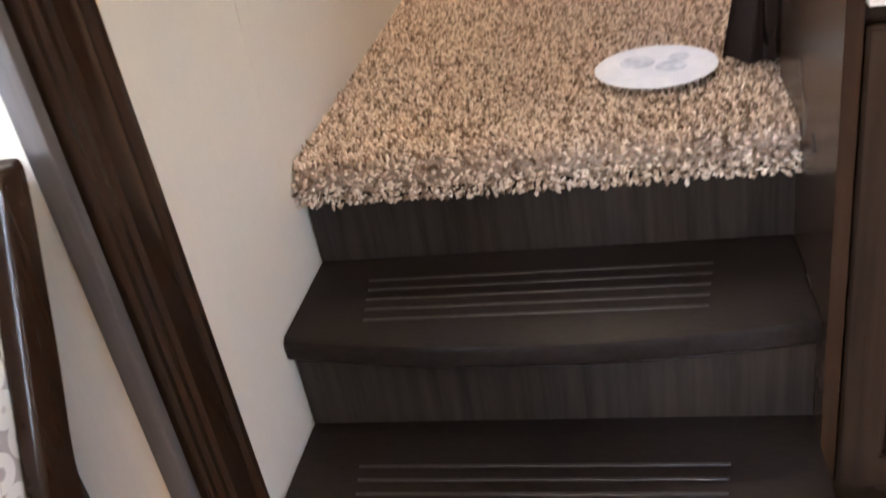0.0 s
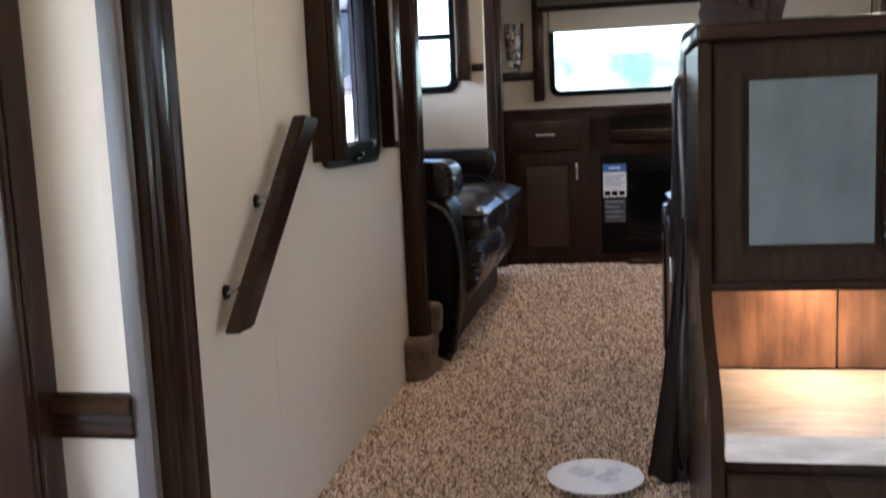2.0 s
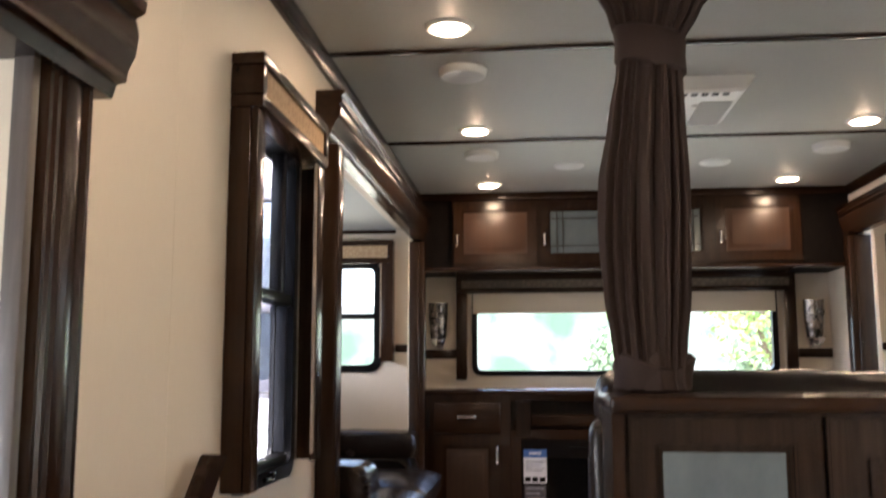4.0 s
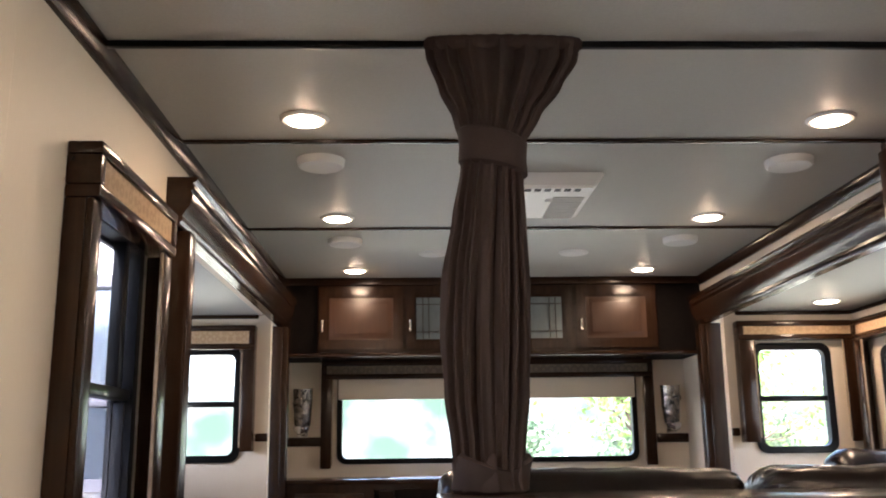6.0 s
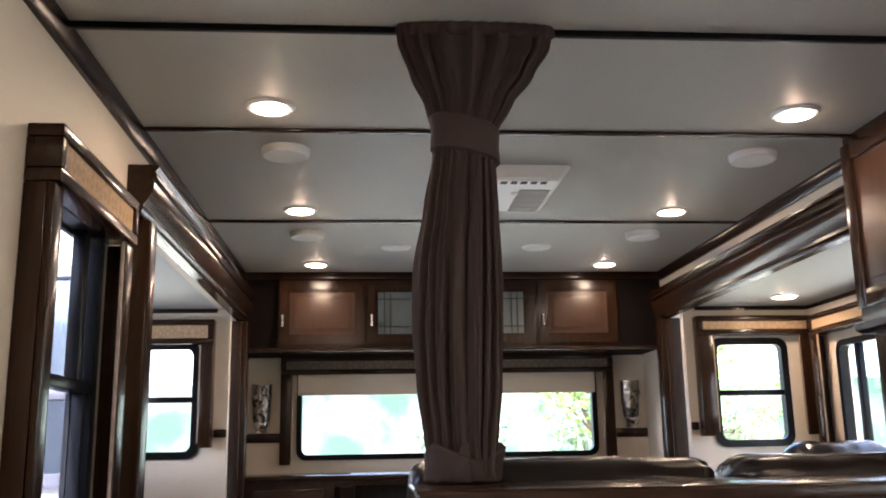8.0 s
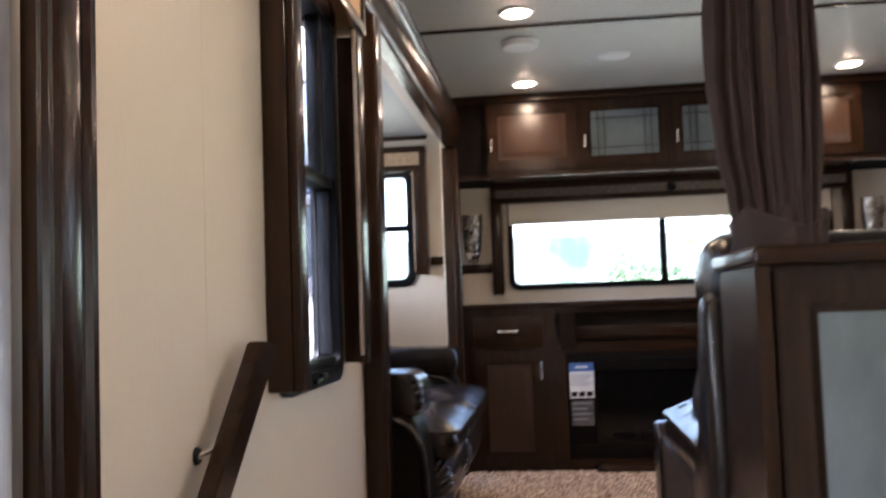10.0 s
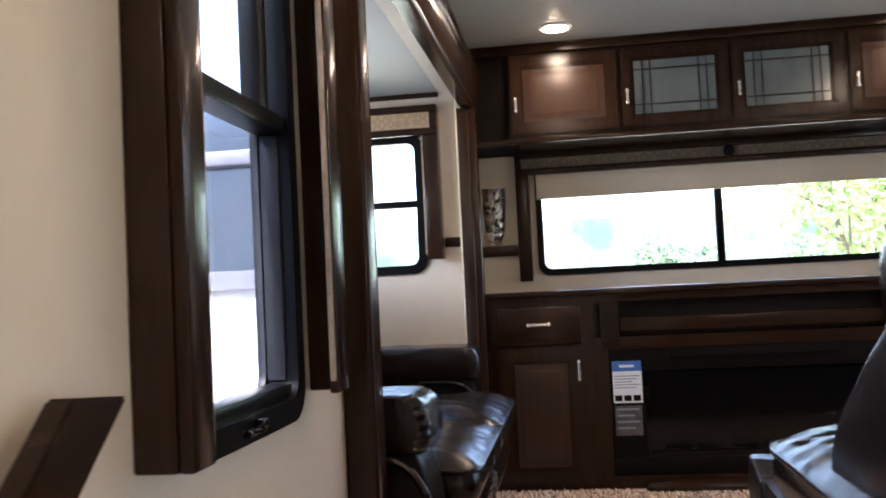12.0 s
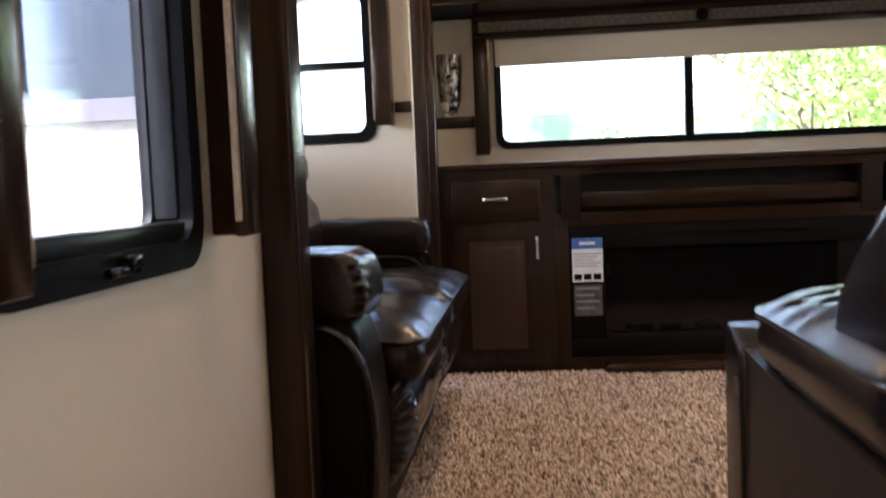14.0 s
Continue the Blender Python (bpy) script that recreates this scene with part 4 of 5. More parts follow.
# ---- the tied curtain ----
def curtain():
    c = thing("curtain", (0.37, 1.55, 1.475), "brown pleated curtain gathered and tied, hanging onto the shelf", "curtain")
    keys = [  # height, centre x, centre y, half width, half depth, pleat depth
        (2.462, 0.421, 1.795, 0.172, 0.016, 0.012), (2.42, 0.420, 1.794, 0.166, 0.020, 0.016), (2.35, 0.413, 1.79, 0.132, 0.034, 0.016), (2.28, 0.402, 1.785, 0.090, 0.044, 0.013),
        (2.21, 0.391, 1.78, 0.066, 0.046, 0.006), (2.16, 0.386, 1.775, 0.064, 0.046, 0.008), (2.05, 0.378, 1.76, 0.072, 0.050, 0.014), (1.90, 0.366, 1.735, 0.082, 0.055, 0.017),
        (1.78, 0.360, 1.715, 0.084, 0.056, 0.017), (1.66, 0.358, 1.70, 0.080, 0.054, 0.015), (1.56, 0.358, 1.685, 0.068, 0.050, 0.011), (1.50, 0.358, 1.668, 0.062, 0.050, 0.006), (1.479, 0.358, 1.665, 0.066, 0.050, 0.006)]
    def sample(z):
        for a, b in zip(keys, keys[1:]):
            if b[0] <= z <= a[0]:
                t = (a[0] - z) / (a[0] - b[0])
                t = t * t * (3 - 2 * t) * 0.5 + t * 0.5
                return [p + (q - p) * t for p, q in zip(a, b)]
        return list(keys[-1])
    n, rows = 220, 90
    bm = bmesh.new()
    grid = []
    for j in range(rows + 1):
        z = 2.462 + (1.479 - 2.462) * j / rows
        _, cx, cy, hw, hd, pl = sample(z)
        row = []
        for i in range(n):
            t = 2 * math.pi * i / n
            folds = math.sin(t * 18 + 2.6 * noise.noise((2 * math.cos(t), 2 * math.sin(t), z * 0.8)) + 1.0 * math.sin(z * 2.2)) + 0.5 * math.sin(t * 34 + 2 * z) + 0.4 * noise.noise((t * 2.5, z * 2, 5))
            folds *= 0.65 + 0.7 * abs(noise.noise((math.cos(t) * 2.2, math.sin(t) * 2.2, z * 1.2 + 9)))
            k = 1 + 0.06 * noise.noise((3 * math.cos(t), 3 * math.sin(t), z * 4))
            ct, st = math.cos(t), math.sin(t)
            row.append(bm.verts.new((cx + (hw * k + pl * 0.45 * folds) * math.copysign(abs(ct) ** 0.8, ct), cy + (hd * k + pl * 0.8 * folds) * math.copysign(abs(st) ** 0.8, st), z)))
        grid.append(row)
    for A, B in zip(grid, grid[1:]):
        for i in range(n):
            bm.faces.new((A[i], A[(i + 1) % n], B[(i + 1) % n], B[i]))
    bm.faces.new(grid[0]), bm.faces.new(grid[-1])
    part("pleated_cloth", bm, curtain_mat, c)
    head = bmesh.new()
    ring = []
    for z, g in ((2.474, 0.0), (2.466, 0.006), (2.45, 0.006), (2.443, 0.0)):
        ring.append([head.verts.new((0.421 + (0.175 + g) * math.cos(2 * math.pi * i / 120), 1.795 + (0.020 + g + 0.003 * math.sin(i * 1.6)) * math.sin(2 * math.pi * i / 120), z)) for i in range(120)])
    for A, B in zip(ring, ring[1:]):
        for i in range(120):
            head.faces.new((A[i], A[(i + 1) % 120], B[(i + 1) % 120], B[i]))
    head.faces.new(ring[0]), head.faces.new(ring[-1])
    part("heading_tape", head, curtain_mat, c)
    for z0, z1, cx, cy, hw, hd, tilt, nm in ((2.150, 2.235, 0.389, 1.778, 0.073, 0.058, -0.22, "tie_band"), (1.4765, 1.535, 0.358, 1.668, 0.072, 0.058, 0.05, "lower_tie")):
        b = bmesh.new()
        rr = []
        for u, g in ((0, -0.004), (0.08, 0.003), (0.5, 0.001), (0.92, 0.004), (1, -0.003)):
            row = []
            for i in range(64):
                t = 2 * math.pi * i / 64
                flare = 0.012 * u * (1 if nm == "lower_tie" else 0) * math.sin(3 * t + 1)
                row.append(b.verts.new((cx + (hw + g + flare) * math.cos(t), cy + (hd + g + flare) * math.sin(t), z0 + (z1 - z0) * u + (tilt * hw * math.cos(t) if nm == "tie_band" else 0.016 * u * math.sin(2 * t + 0.6)))))
            rr.append(row)
        for A, B in zip(rr, rr[1:]):
            for i in range(64):
                b.faces.new((A[i], A[(i + 1) % 64], B[(i + 1) % 64], B[i]))
        b.faces.new(rr[0]), b.faces.new(rr[-1])
        part(nm, b, curtain_mat, c, "brown cloth tie band")
    # the corner of the tie cloth that stands up
    b = bmesh.new()
    P = [(0.335, 1.606, 1.478), (0.372, 1.600, 1.478), (0.364, 1.604, 1.552), (0.350, 1.610, 1.542)]
    vs = [b.verts.new(p) for p in P] + [b.verts.new((x, y + 0.012, z)) for x, y, z in P]
    for f in ((0, 1, 2, 3), (7, 6, 5, 4), (0, 4, 5, 1), (1, 5, 6, 2), (2, 6, 7, 3), (3, 7, 4, 0)):
        b.faces.new([vs[i] for i in f])
    bmesh.ops.bevel(b, geom=list(b.edges), offset=0.003, segments=2, affect="EDGES")
    part("tie_corner", b, curtain_mat, c)


curtain()


# ---- the hutch at the head of the steps ----
def hutch():
    h = thing("hutch_cabinet", (0.27, 1.40, 0.0), "dark wooden hutch with frosted glass door and lit niche", "cabinet")
    side = [(1.222, 0.0), (1.222, 0.85), (1.226, 0.87), (1.245, 0.90), (1.33, 0.965), (1.378, 1.01), (1.396, 1.05), (1.396, 1.448), (1.66, 1.448), (1.66, 0.0)]
    bm = extrude(side, "x", 0.2605, 0.2755)
    bmesh.ops.bevel(bm, geom=[e for e in bm.edges if abs(e.verts[0].co.x - e.verts[1].co.x) < 1e-5], offset=0.003, segments=2, affect="EDGES")
    part("side_panel", bm, hutch_wood, h, "flat dark wood-grain side panel")
    part("edge_band", extrude([(y - 0.0, z) for y, z in ((1.219, 0.0), (1.219, 0.85), (1.223, 0.872), (1.243, 0.903), (1.328, 0.968), (1.376, 1.013), (1.3935, 1.05), (1.3935, 1.447), (1.3955, 1.447), (1.3955, 1.05), (1.378, 1.0105), (1.33, 0.9655), (1.245, 0.9005), (1.226, 0.8705), (1.2215, 0.85), (1.2215, 0.0))], "x", 0.2585, 0.2780), wood_v, h)
    part("top_shelf", boxes((0.2555, 1.75, 1.380, 1.695, 1.449, 1.475), bevel=0.006, seg=3), wood_x, h, "polished dark wooden top shelf")
    for nm, b_ in (("case_bottom", (0.2765, 1.745, 1.421, 1.61, 1.05, 1.075)), ("case_top", (0.2765, 1.745, 1.421, 1.61, 1.42, 1.448)), ("case_side", (0.2765, 0.29, 1.421, 1.61, 1.0755, 1.4195)), ("case_side", (0.595, 0.64, 1.421, 1.61, 1.0755, 1.4195)), ("case_back", (0.2905, 0.5945, 1.585, 1.61, 1.0755, 1.4195))):
        part(nm, boxes(b_), hutch_wood, h)
    part("light_lip", boxes((0.2765, 1.745, 1.421, 1.433, 1.034, 1.0495), bevel=0.002), hutch_wood, h)
    cabinet_door(h, 0.285, 0.592, 1.058, 1.440, 1.4205, "glass", 0.550, 1.19, "z", 0.12, wood=hutch_wood, stile=0.044, name="glass_door")
    cabinet_door(h, 0.60, 1.16, 1.058, 1.440, 1.4205, "panel", 0.64, 1.15, "z", 0.1, wood=hutch_wood, stile=0.06)
    cabinet_door(h, 1.168, 1.735, 1.058, 1.440, 1.4205, "panel", 1.69, 1.15, "z", 0.1, wood=hutch_wood, stile=0.06)
    back = part("niche_back", boxes((0.2765, 1.745, 1.598, 1.612, 0.856, 1.0495)), hutch_wood, h)
    x = 0.278
    for w in (0.245, 0.232, 0.26, 0.24, 0.25, 0.24):
        part("plank", boxes((x, min(x + w - 0.002, 1.744), 1.590, 1.5975, 0.856, 1.049), bevel=0.0015, seg=1), plank_wood, back, "warm brown vertical plank")
        x += w
    part("lower_body", boxes((0.2765, 1.745, 1.245, 1.612, 0.09, 0.812), (0.2765, 1.745, 1.30, 1.612, 0.0, 0.0895)), hutch_wood, h)
    for a, b in ((0.283, 0.60), (0.606, 1.16), (1.168, 1.735)):
        cabinet_door(h, a, b, 0.11, 0.785, 1.2445, "panel", None, wood=hutch_wood, stile=0.058)
    ct = thing("counter", (0.279, 1.25, 0.8125), "pale stone-look laminate counter, lit from above", "counter")
    part("counter_slab", boxes((0.2785, 1.745, 1.208, 1.5895, 0.8135, 0.8545), bevel=0.003, seg=3), counter_mat, ct)
    part("edge_strip", boxes((0.2785, 1.745, 1.2045, 1.2075, 0.8140, 0.8535), bevel=0.001, seg=1), counter_mat, ct, "pale laminate edge strip")
    pk = thing("puck_light", (0.47, 1.50, 1.05), "small warm light under the cabinet", "light")
    part("puck", lathe([(0.0005, -0.012), (0.026, -0.012), (0.03, -0.009), (0.03, -0.0005), (0.0005, -0.0005)], (0.47, 1.505, 1.05)), lamp_glow, pk)
    li = new("lamp_light", bpy.data.lights.new("lamp_light", "AREA"))
    li.data.shape, li.data.size, li.data.energy, li.data.color = "DISK", 0.05, 0.11, (1.0, 0.60, 0.30)
    li.matrix_world = Matrix.Translation((0.47, 1.505, 1.036))


hutch()


# cloth tail hanging between the side panel and the seat
def cloth_tail():
    c = thing("cloth_drape", (0.22, 1.66, DECK), "dark brown cloth drape hanging beside the hutch panel", "drape")
    bm = bmesh.new()
    grid = []
    for j in range(25):
        v = j / 24
        z = DECK + 0.012 + (1.12 - DECK) * v
        row = []
        for i in range(15):
            u = i / 14
            w = 0.068 * (1 - v) ** 1.3 + 0.010
            x = 0.2575 - w * u
            y = 1.685 + 0.04 * u + 0.014 * math.sin(u * 9 + v * 2) * (1 - 0.5 * v) + 0.01 * v
            row.append(bm.verts.new((x, y, z)))
        grid.append(row)
    for A, B in zip(grid, grid[1:]):
        for i in range(14):
            bm.faces.new((A[i], A[i + 1], B[i + 1], B[i]))
    bmesh.ops.solidify(bm, geom=list(bm.faces), thickness=0.004)
    part("cloth", bm, curtain_mat, c)


cloth_tail()

# ---- handrail ----
hr = thing("handrail", (LW, 1.33, 1.1), "sloping dark wooden handrail on two metal brackets", "handrail")
rail_bm = extrude([(1.130, 1.028), (1.193, 1.026), (1.592, 1.358), (1.508, 1.366)], "x", -0.476, -0.450)
bmesh.ops.bevel(rail_bm, geom=list(rail_bm.edges), offset=0.003, segments=2, affect="EDGES")
part("rail", rail_bm, wood_y, hr)
for y, z in ((1.215, 1.090), (1.372, 1.226)):
    br = part("bracket", cyl((LW + 0.004, y + 0.006, z - 0.012), (-0.478, y + 0.012, z), 0.005, n=12), chrome, hr, "small chrome bracket")
    part("rosette", cyl((LW + 0.0005, y + 0.006, z - 0.012), (LW + 0.006, y + 0.006, z - 0.012), 0.013, 0.011), black, br)

# white round card on the carpet
dc = thing("floor_disc", (0.071, 1.718, DECK + 0.012), "round glossy white printed card on the carpet", "floor card")
part("card", lathe([(0.0005, 0.0), (0.101, 0.0), (0.102, 0.001), (0.101, 0.002), (0.0005, 0.002)], (0.071, 1.718, DECK + 0.014), 48), paper_white, dc)
for i, (dx, dy, w) in enumerate(((-0.03, 0.02, 0.03), (0.025, -0.01, 0.026), (0.04, 0.03, 0.018))):
    part("print_patch", lathe([(0.0005, 0.0), (w, 0.0), (w, 0.0005), (0.0005, 0.0005)], (0.071 + dx, 1.718 + dy, DECK + 0.0162), 14), pale_ink, dc)

# ---- media cabinet on the front wall ----
def media_cabinet():
    x0, x1, y, yb = LW + 0.004, RW - 0.004, 4.790, FRONT - 0.002
    m = thing("media_cabinet", (0.64, y, DECK), "dark wooden media cabinet with fireplace below the front window", "cabinet")
    part("top", boxes((x0, x1, y - 0.022, yb, 1.388, 1.412), bevel=0.006, seg=3), wood_x, m)
    for nm, b_ in (("side_case", (x0, 0.0, y, yb, DECK, 1.3875)), ("side_case", (1.276, x1, y, yb, DECK, 1.3875)), ("back_panel", (0.0005, 1.2755, y + 0.2, yb, DECK, 1.3875)), ("mantel_rail", (0.0005, 1.2755, y, y + 0.1995, 1.154, 1.205)), ("top_rail", (0.0005, 1.2755, y, y + 0.1995, 1.355, 1.3875)), ("stile", (0.0005, 0.055, y, y + 0.1995, DECK, 1.1535)), ("stile", (1.221, 1.2755, y, y + 0.1995, DECK, 1.1535)), ("hearth_rail", (0.0555, 1.2205, y, y + 0.1995, DECK, 0.629))):
        part(nm, boxes(b_), wood_x if "rail" in nm else wood_v, m)
    part("base_bulge", soft([(y + 0.03, DECK - 0.01), (y - 0.05, DECK - 0.01), (y - 0.065, DECK + 0.02), (y - 0.04, DECK + 0.045), (y + 0.03, DECK + 0.05)], "x", 0.17, 1.106, 0.05, wrinkle=0.0), wood_x, m)
    part("shelf_slat", boxes((0.107, 1.17, y + 0.012, y + 0.032, 1.224, 1.285), bevel=0.006, seg=3), wood_x, m)
    # recess board and corbels carry the shade in their wood colour
    part("shelf_back", boxes((0.056, 1.22, y + 0.12, y + 0.13, 1.206, 1.354)), shaded_wood, m, "back board darkened for shade behind the slat")
    for a in (0.030, 1.171):
        part("corbel", extrude([(y - 0.004, 1.172), (y - 0.010, 1.19), (y - 0.012, 1.30), (y - 0.020, 1.325), (y - 0.022, 1.354), (y + 0.06, 1.354), (y + 0.06, 1.172)], "x", a, a + 0.075), shaded_wood, m, "mantel bracket in shade-darkened wood")
    for k, (a, b) in enumerate(((-0.408, -0.052), (1.328, 1.684))):
        dr = part("drawer", boxes((a, b, y - 0.018, y - 0.0005, 1.184, 1.346), bevel=0.006, seg=3), wood_x, m)
        handle(dr, ((a + b) / 2, y - 0.018, 1.272), 0.085, "x", (0, -1, 0), 0.007)
        cabinet_door(m, a, b, 0.604, 1.172, y - 0.0005, "panel", (b - 0.018) if k == 0 else (a + 0.018), 1.076, "z", 0.075, stile=0.055)
    for a in (-0.492, 1.70):
        part("side_vent", boxes((a, a + 0.06, y - 0.006, y - 0.0005, 1.20, 1.31)), matte_black, m, "black louvred vent")
    fp = thing("fireplace", (0.64, y + 0.02, 0.645), "black glass electric fireplace set into the cabinet", "fireplace")
    part("firebox_frame", boxes((0.0565, 1.2195, y + 0.004, y + 0.05, 1.060, 1.1535), (0.0565, 1.2195, y + 0.004, y + 0.05, 0.630, 0.70), (0.0565, 0.195, y + 0.004, y + 0.05, 0.7005, 1.0595), (1.085, 1.2195, y + 0.004, y + 0.05, 0.7005, 1.0595), bevel=0.003), matte_black, fp)
    part("glass_front", boxes((0.1955, 1.0845, y + 0.022, y + 0.028, 0.7005, 1.0595)), black_gloss, fp, "dark glossy glass front", smooth=False)
    part("heater_slot", boxes((0.3, 0.98, y + 0.0005, y + 0.0035, 1.105, 1.118)), black, fp)
    part("grate_bar", boxes((0.21, 1.07, y + 0.010, y + 0.018, 0.722, 0.732), bevel=0.002), black, fp)
    rng = random.Random(6)
    for k in range(6):
        cx = 0.27 + 0.135 * k
        part("ember_log", soft([(y + 0.008, 0.733), (y + 0.006, 0.748 + rng.uniform(0, 0.012)), (y + 0.018, 0.758), (y + 0.020, 0.733)], "x", cx, cx + rng.uniform(0.07, 0.12), 0.012, wrinkle=0.004, seed=k), black, fp, "charred log bed")
    part("side_knob", boxes((0.196, 0.222, y - 0.004, y + 0.0215, 0.985, 0.995), (0.200, 0.212, y - 0.002, y + 0.0215, 0.955, 0.9845), bevel=0.002), black_gloss, fp)
    tag = thing("paper_label", (0.126, y, 0.93), "blue and white printed tag hanging on the fireplace glass", "label")
    part("card", boxes((0.066, 0.186, y - 0.0035, y - 0.0015, 0.93, 1.104)), paper_white, tag)
    part("header_band", boxes((0.066, 0.186, y - 0.0045, y - 0.0036, 1.062, 1.104)), blue_ink, tag, "blue header band")
    part("headline", boxes((0.095, 0.157, y - 0.0055, y - 0.0046, 1.078, 1.089)), paper_white, tag)
    for i in range(5):
        part("text_line", boxes((0.074, 0.178 - 0.015 * (i % 3), y - 0.0045, y - 0.0036, 1.040 - 0.012 * i, 1.044 - 0.012 * i)), grey_ink, tag)
    for i in range(3):
        part("picture_box", boxes((0.072 + 0.038 * i, 0.102 + 0.038 * i, y - 0.0045, y - 0.0036, 0.938, 0.962)), matte_black, tag)
    low = thing("paper_label", (0.126, y, 0.80), "dark printed leaflet below the blue tag", "label")
    part("card", boxes((0.070, 0.180, y - 0.0035, y - 0.0015, 0.795, 0.918)), grain("leaflet", (0.025, 0.03, 0.05), (0.13, 0.12, 0.11), (22, 22, 22), 0.4), low)
    for i in range(4):
        part("text_line", boxes((0.078, 0.17 - 0.02 * (i % 2), y - 0.0045, y - 0.0036, 0.90 - 0.026 * i, 0.908 - 0.026 * i)), grey_ink, low)


media_cabinet()


def wall_cabinets():
    y = 4.808
    x0, x1 = LW + 0.004, RW - 0.004
    w = thing("wall_cabinet", (0.64, y, 2.05), "dark wooden wall cabinet row with panelled and leaded glass doors", "cabinet")
    part("body", boxes((-0.31, 1.545, y, FRONT - 0.002, 2.062, CEIL - 0.001)), wood_x, w)
    part("side_block", boxes((x0, -0.3105, y + 0.02, FRONT - 0.002, 2.062, CEIL - 0.001)), matte_black, w, "flat black speaker bay")
    part("side_block", boxes((1.5455, x1, y + 0.02, FRONT - 0.002, 2.062, CEIL - 0.001)), matte_black, w, "flat black speaker bay")
    part("bottom_rail", boxes((x0, x1, y - 0.018, y + 0.019, 2.050, 2.070), bevel=0.004), wood_x, w)
    part("top_rail", boxes((x0, x1, y - 0.02, y - 0.0005, 2.436, 2.474), bevel=0.004), wood_x, w)
    xs = ((-0.300, 0.157), (0.171, 0.617), (0.627, 1.074), (1.096, 1.538))
    for i, (a, b) in enumerate(xs):
        cabinet_door(w, a, b, 2.086, 2.424, y - 0.0005, "lattice" if i in (1, 2) else "panel", a + 0.022, 2.212, "z", 0.05, stile=0.044)


wall_cabinets()


def sconce(x):
    s = thing("wall_sconce", (x, FRONT, 1.64), "crinkled silver glass wall sconce on a chrome mount", "wall lamp", "wall sconces")
    prof = [(0.040, 0.0), (0.047, 0.04), (0.052, 0.10), (0.055, 0.16), (0.057, 0.222)]
    bm = bmesh.new()
    n = 40
    def ring(r, h, k):
        return [bm.verts.new((x + (r + 0.005 * noise.noise((i * 0.42, h * 18, 2)) * k) * math.sin(math.pi * (i / n - 0.5)) * 1.0, FRONT - 0.018 - 0.8 * (r + 0.005 * noise.noise((i * 0.42, h * 18, 2)) * k) * math.cos(math.pi * (i / n - 0.5)), 1.684 + h + (0.012 * abs(i / n - 0.5) if h > 0.2 else 0))) for i in range(n + 1)]
    outer = [ring(r, h, 1) for r, h in prof]
    inner = [ring(r - 0.008, h, 0) for r, h in prof]
    for L in (outer, inner):
        for A, B in zip(L, L[1:]):
            for i in range(n):
                bm.faces.new((A[i], A[i + 1], B[i + 1], B[i]))
    for A, B in ((outer[0], inner[0]), (outer[-1], inner[-1])):
        for i in range(n):
            bm.faces.new((A[i], A[i + 1], B[i + 1], B[i]))
    part("crystal_shade", bm, silver, s, "crinkled silvery glass shade")
    bm = bmesh.new()
    rng = random.Random(3)
    for i in range(26):
        u, h = rng.uniform(-1, 1), rng.uniform(0.01, 0.19)
        r = 0.036 + 0.1 * h
        a = u * 1.3
        bmesh.ops.create_icosphere(bm, subdivisions=1, radius=rng.uniform(0.007, 0.012), matrix=Matrix.Translation((x + r * math.sin(a), FRONT - 0.018 - r * math.cos(a), 1.668 + h)))
    part("crystal_core", bm, crystal, s, "faceted crystal core", smooth=False)
    part("mount", lathe([(0.0005, -0.016), (0.018, -0.013), (0.034, -0.002), (0.044, 0.014), (0.047, 0.030), (0.043, 0.034), (0.0005, 0.034)], (x, FRONT - 0.052, 1.662)), chrome, s, "round chrome mount")
    part("back_plate", boxes((x - 0.03, x + 0.03, FRONT - 0.012, FRONT - 0.0005, 1.64, 1.80), bevel=0.004), chrome, s)


sconce(-0.428)
sconce(1.703)
pp = thing("document", (0.3, FRONT - 0.25, 1.402), "white paper sheet lying on the cabinet top", "paper")
part("sheet", boxes((0.08, 0.50, 4.89, 5.09, 1.4125, 1.4145)), paper_white, pp)


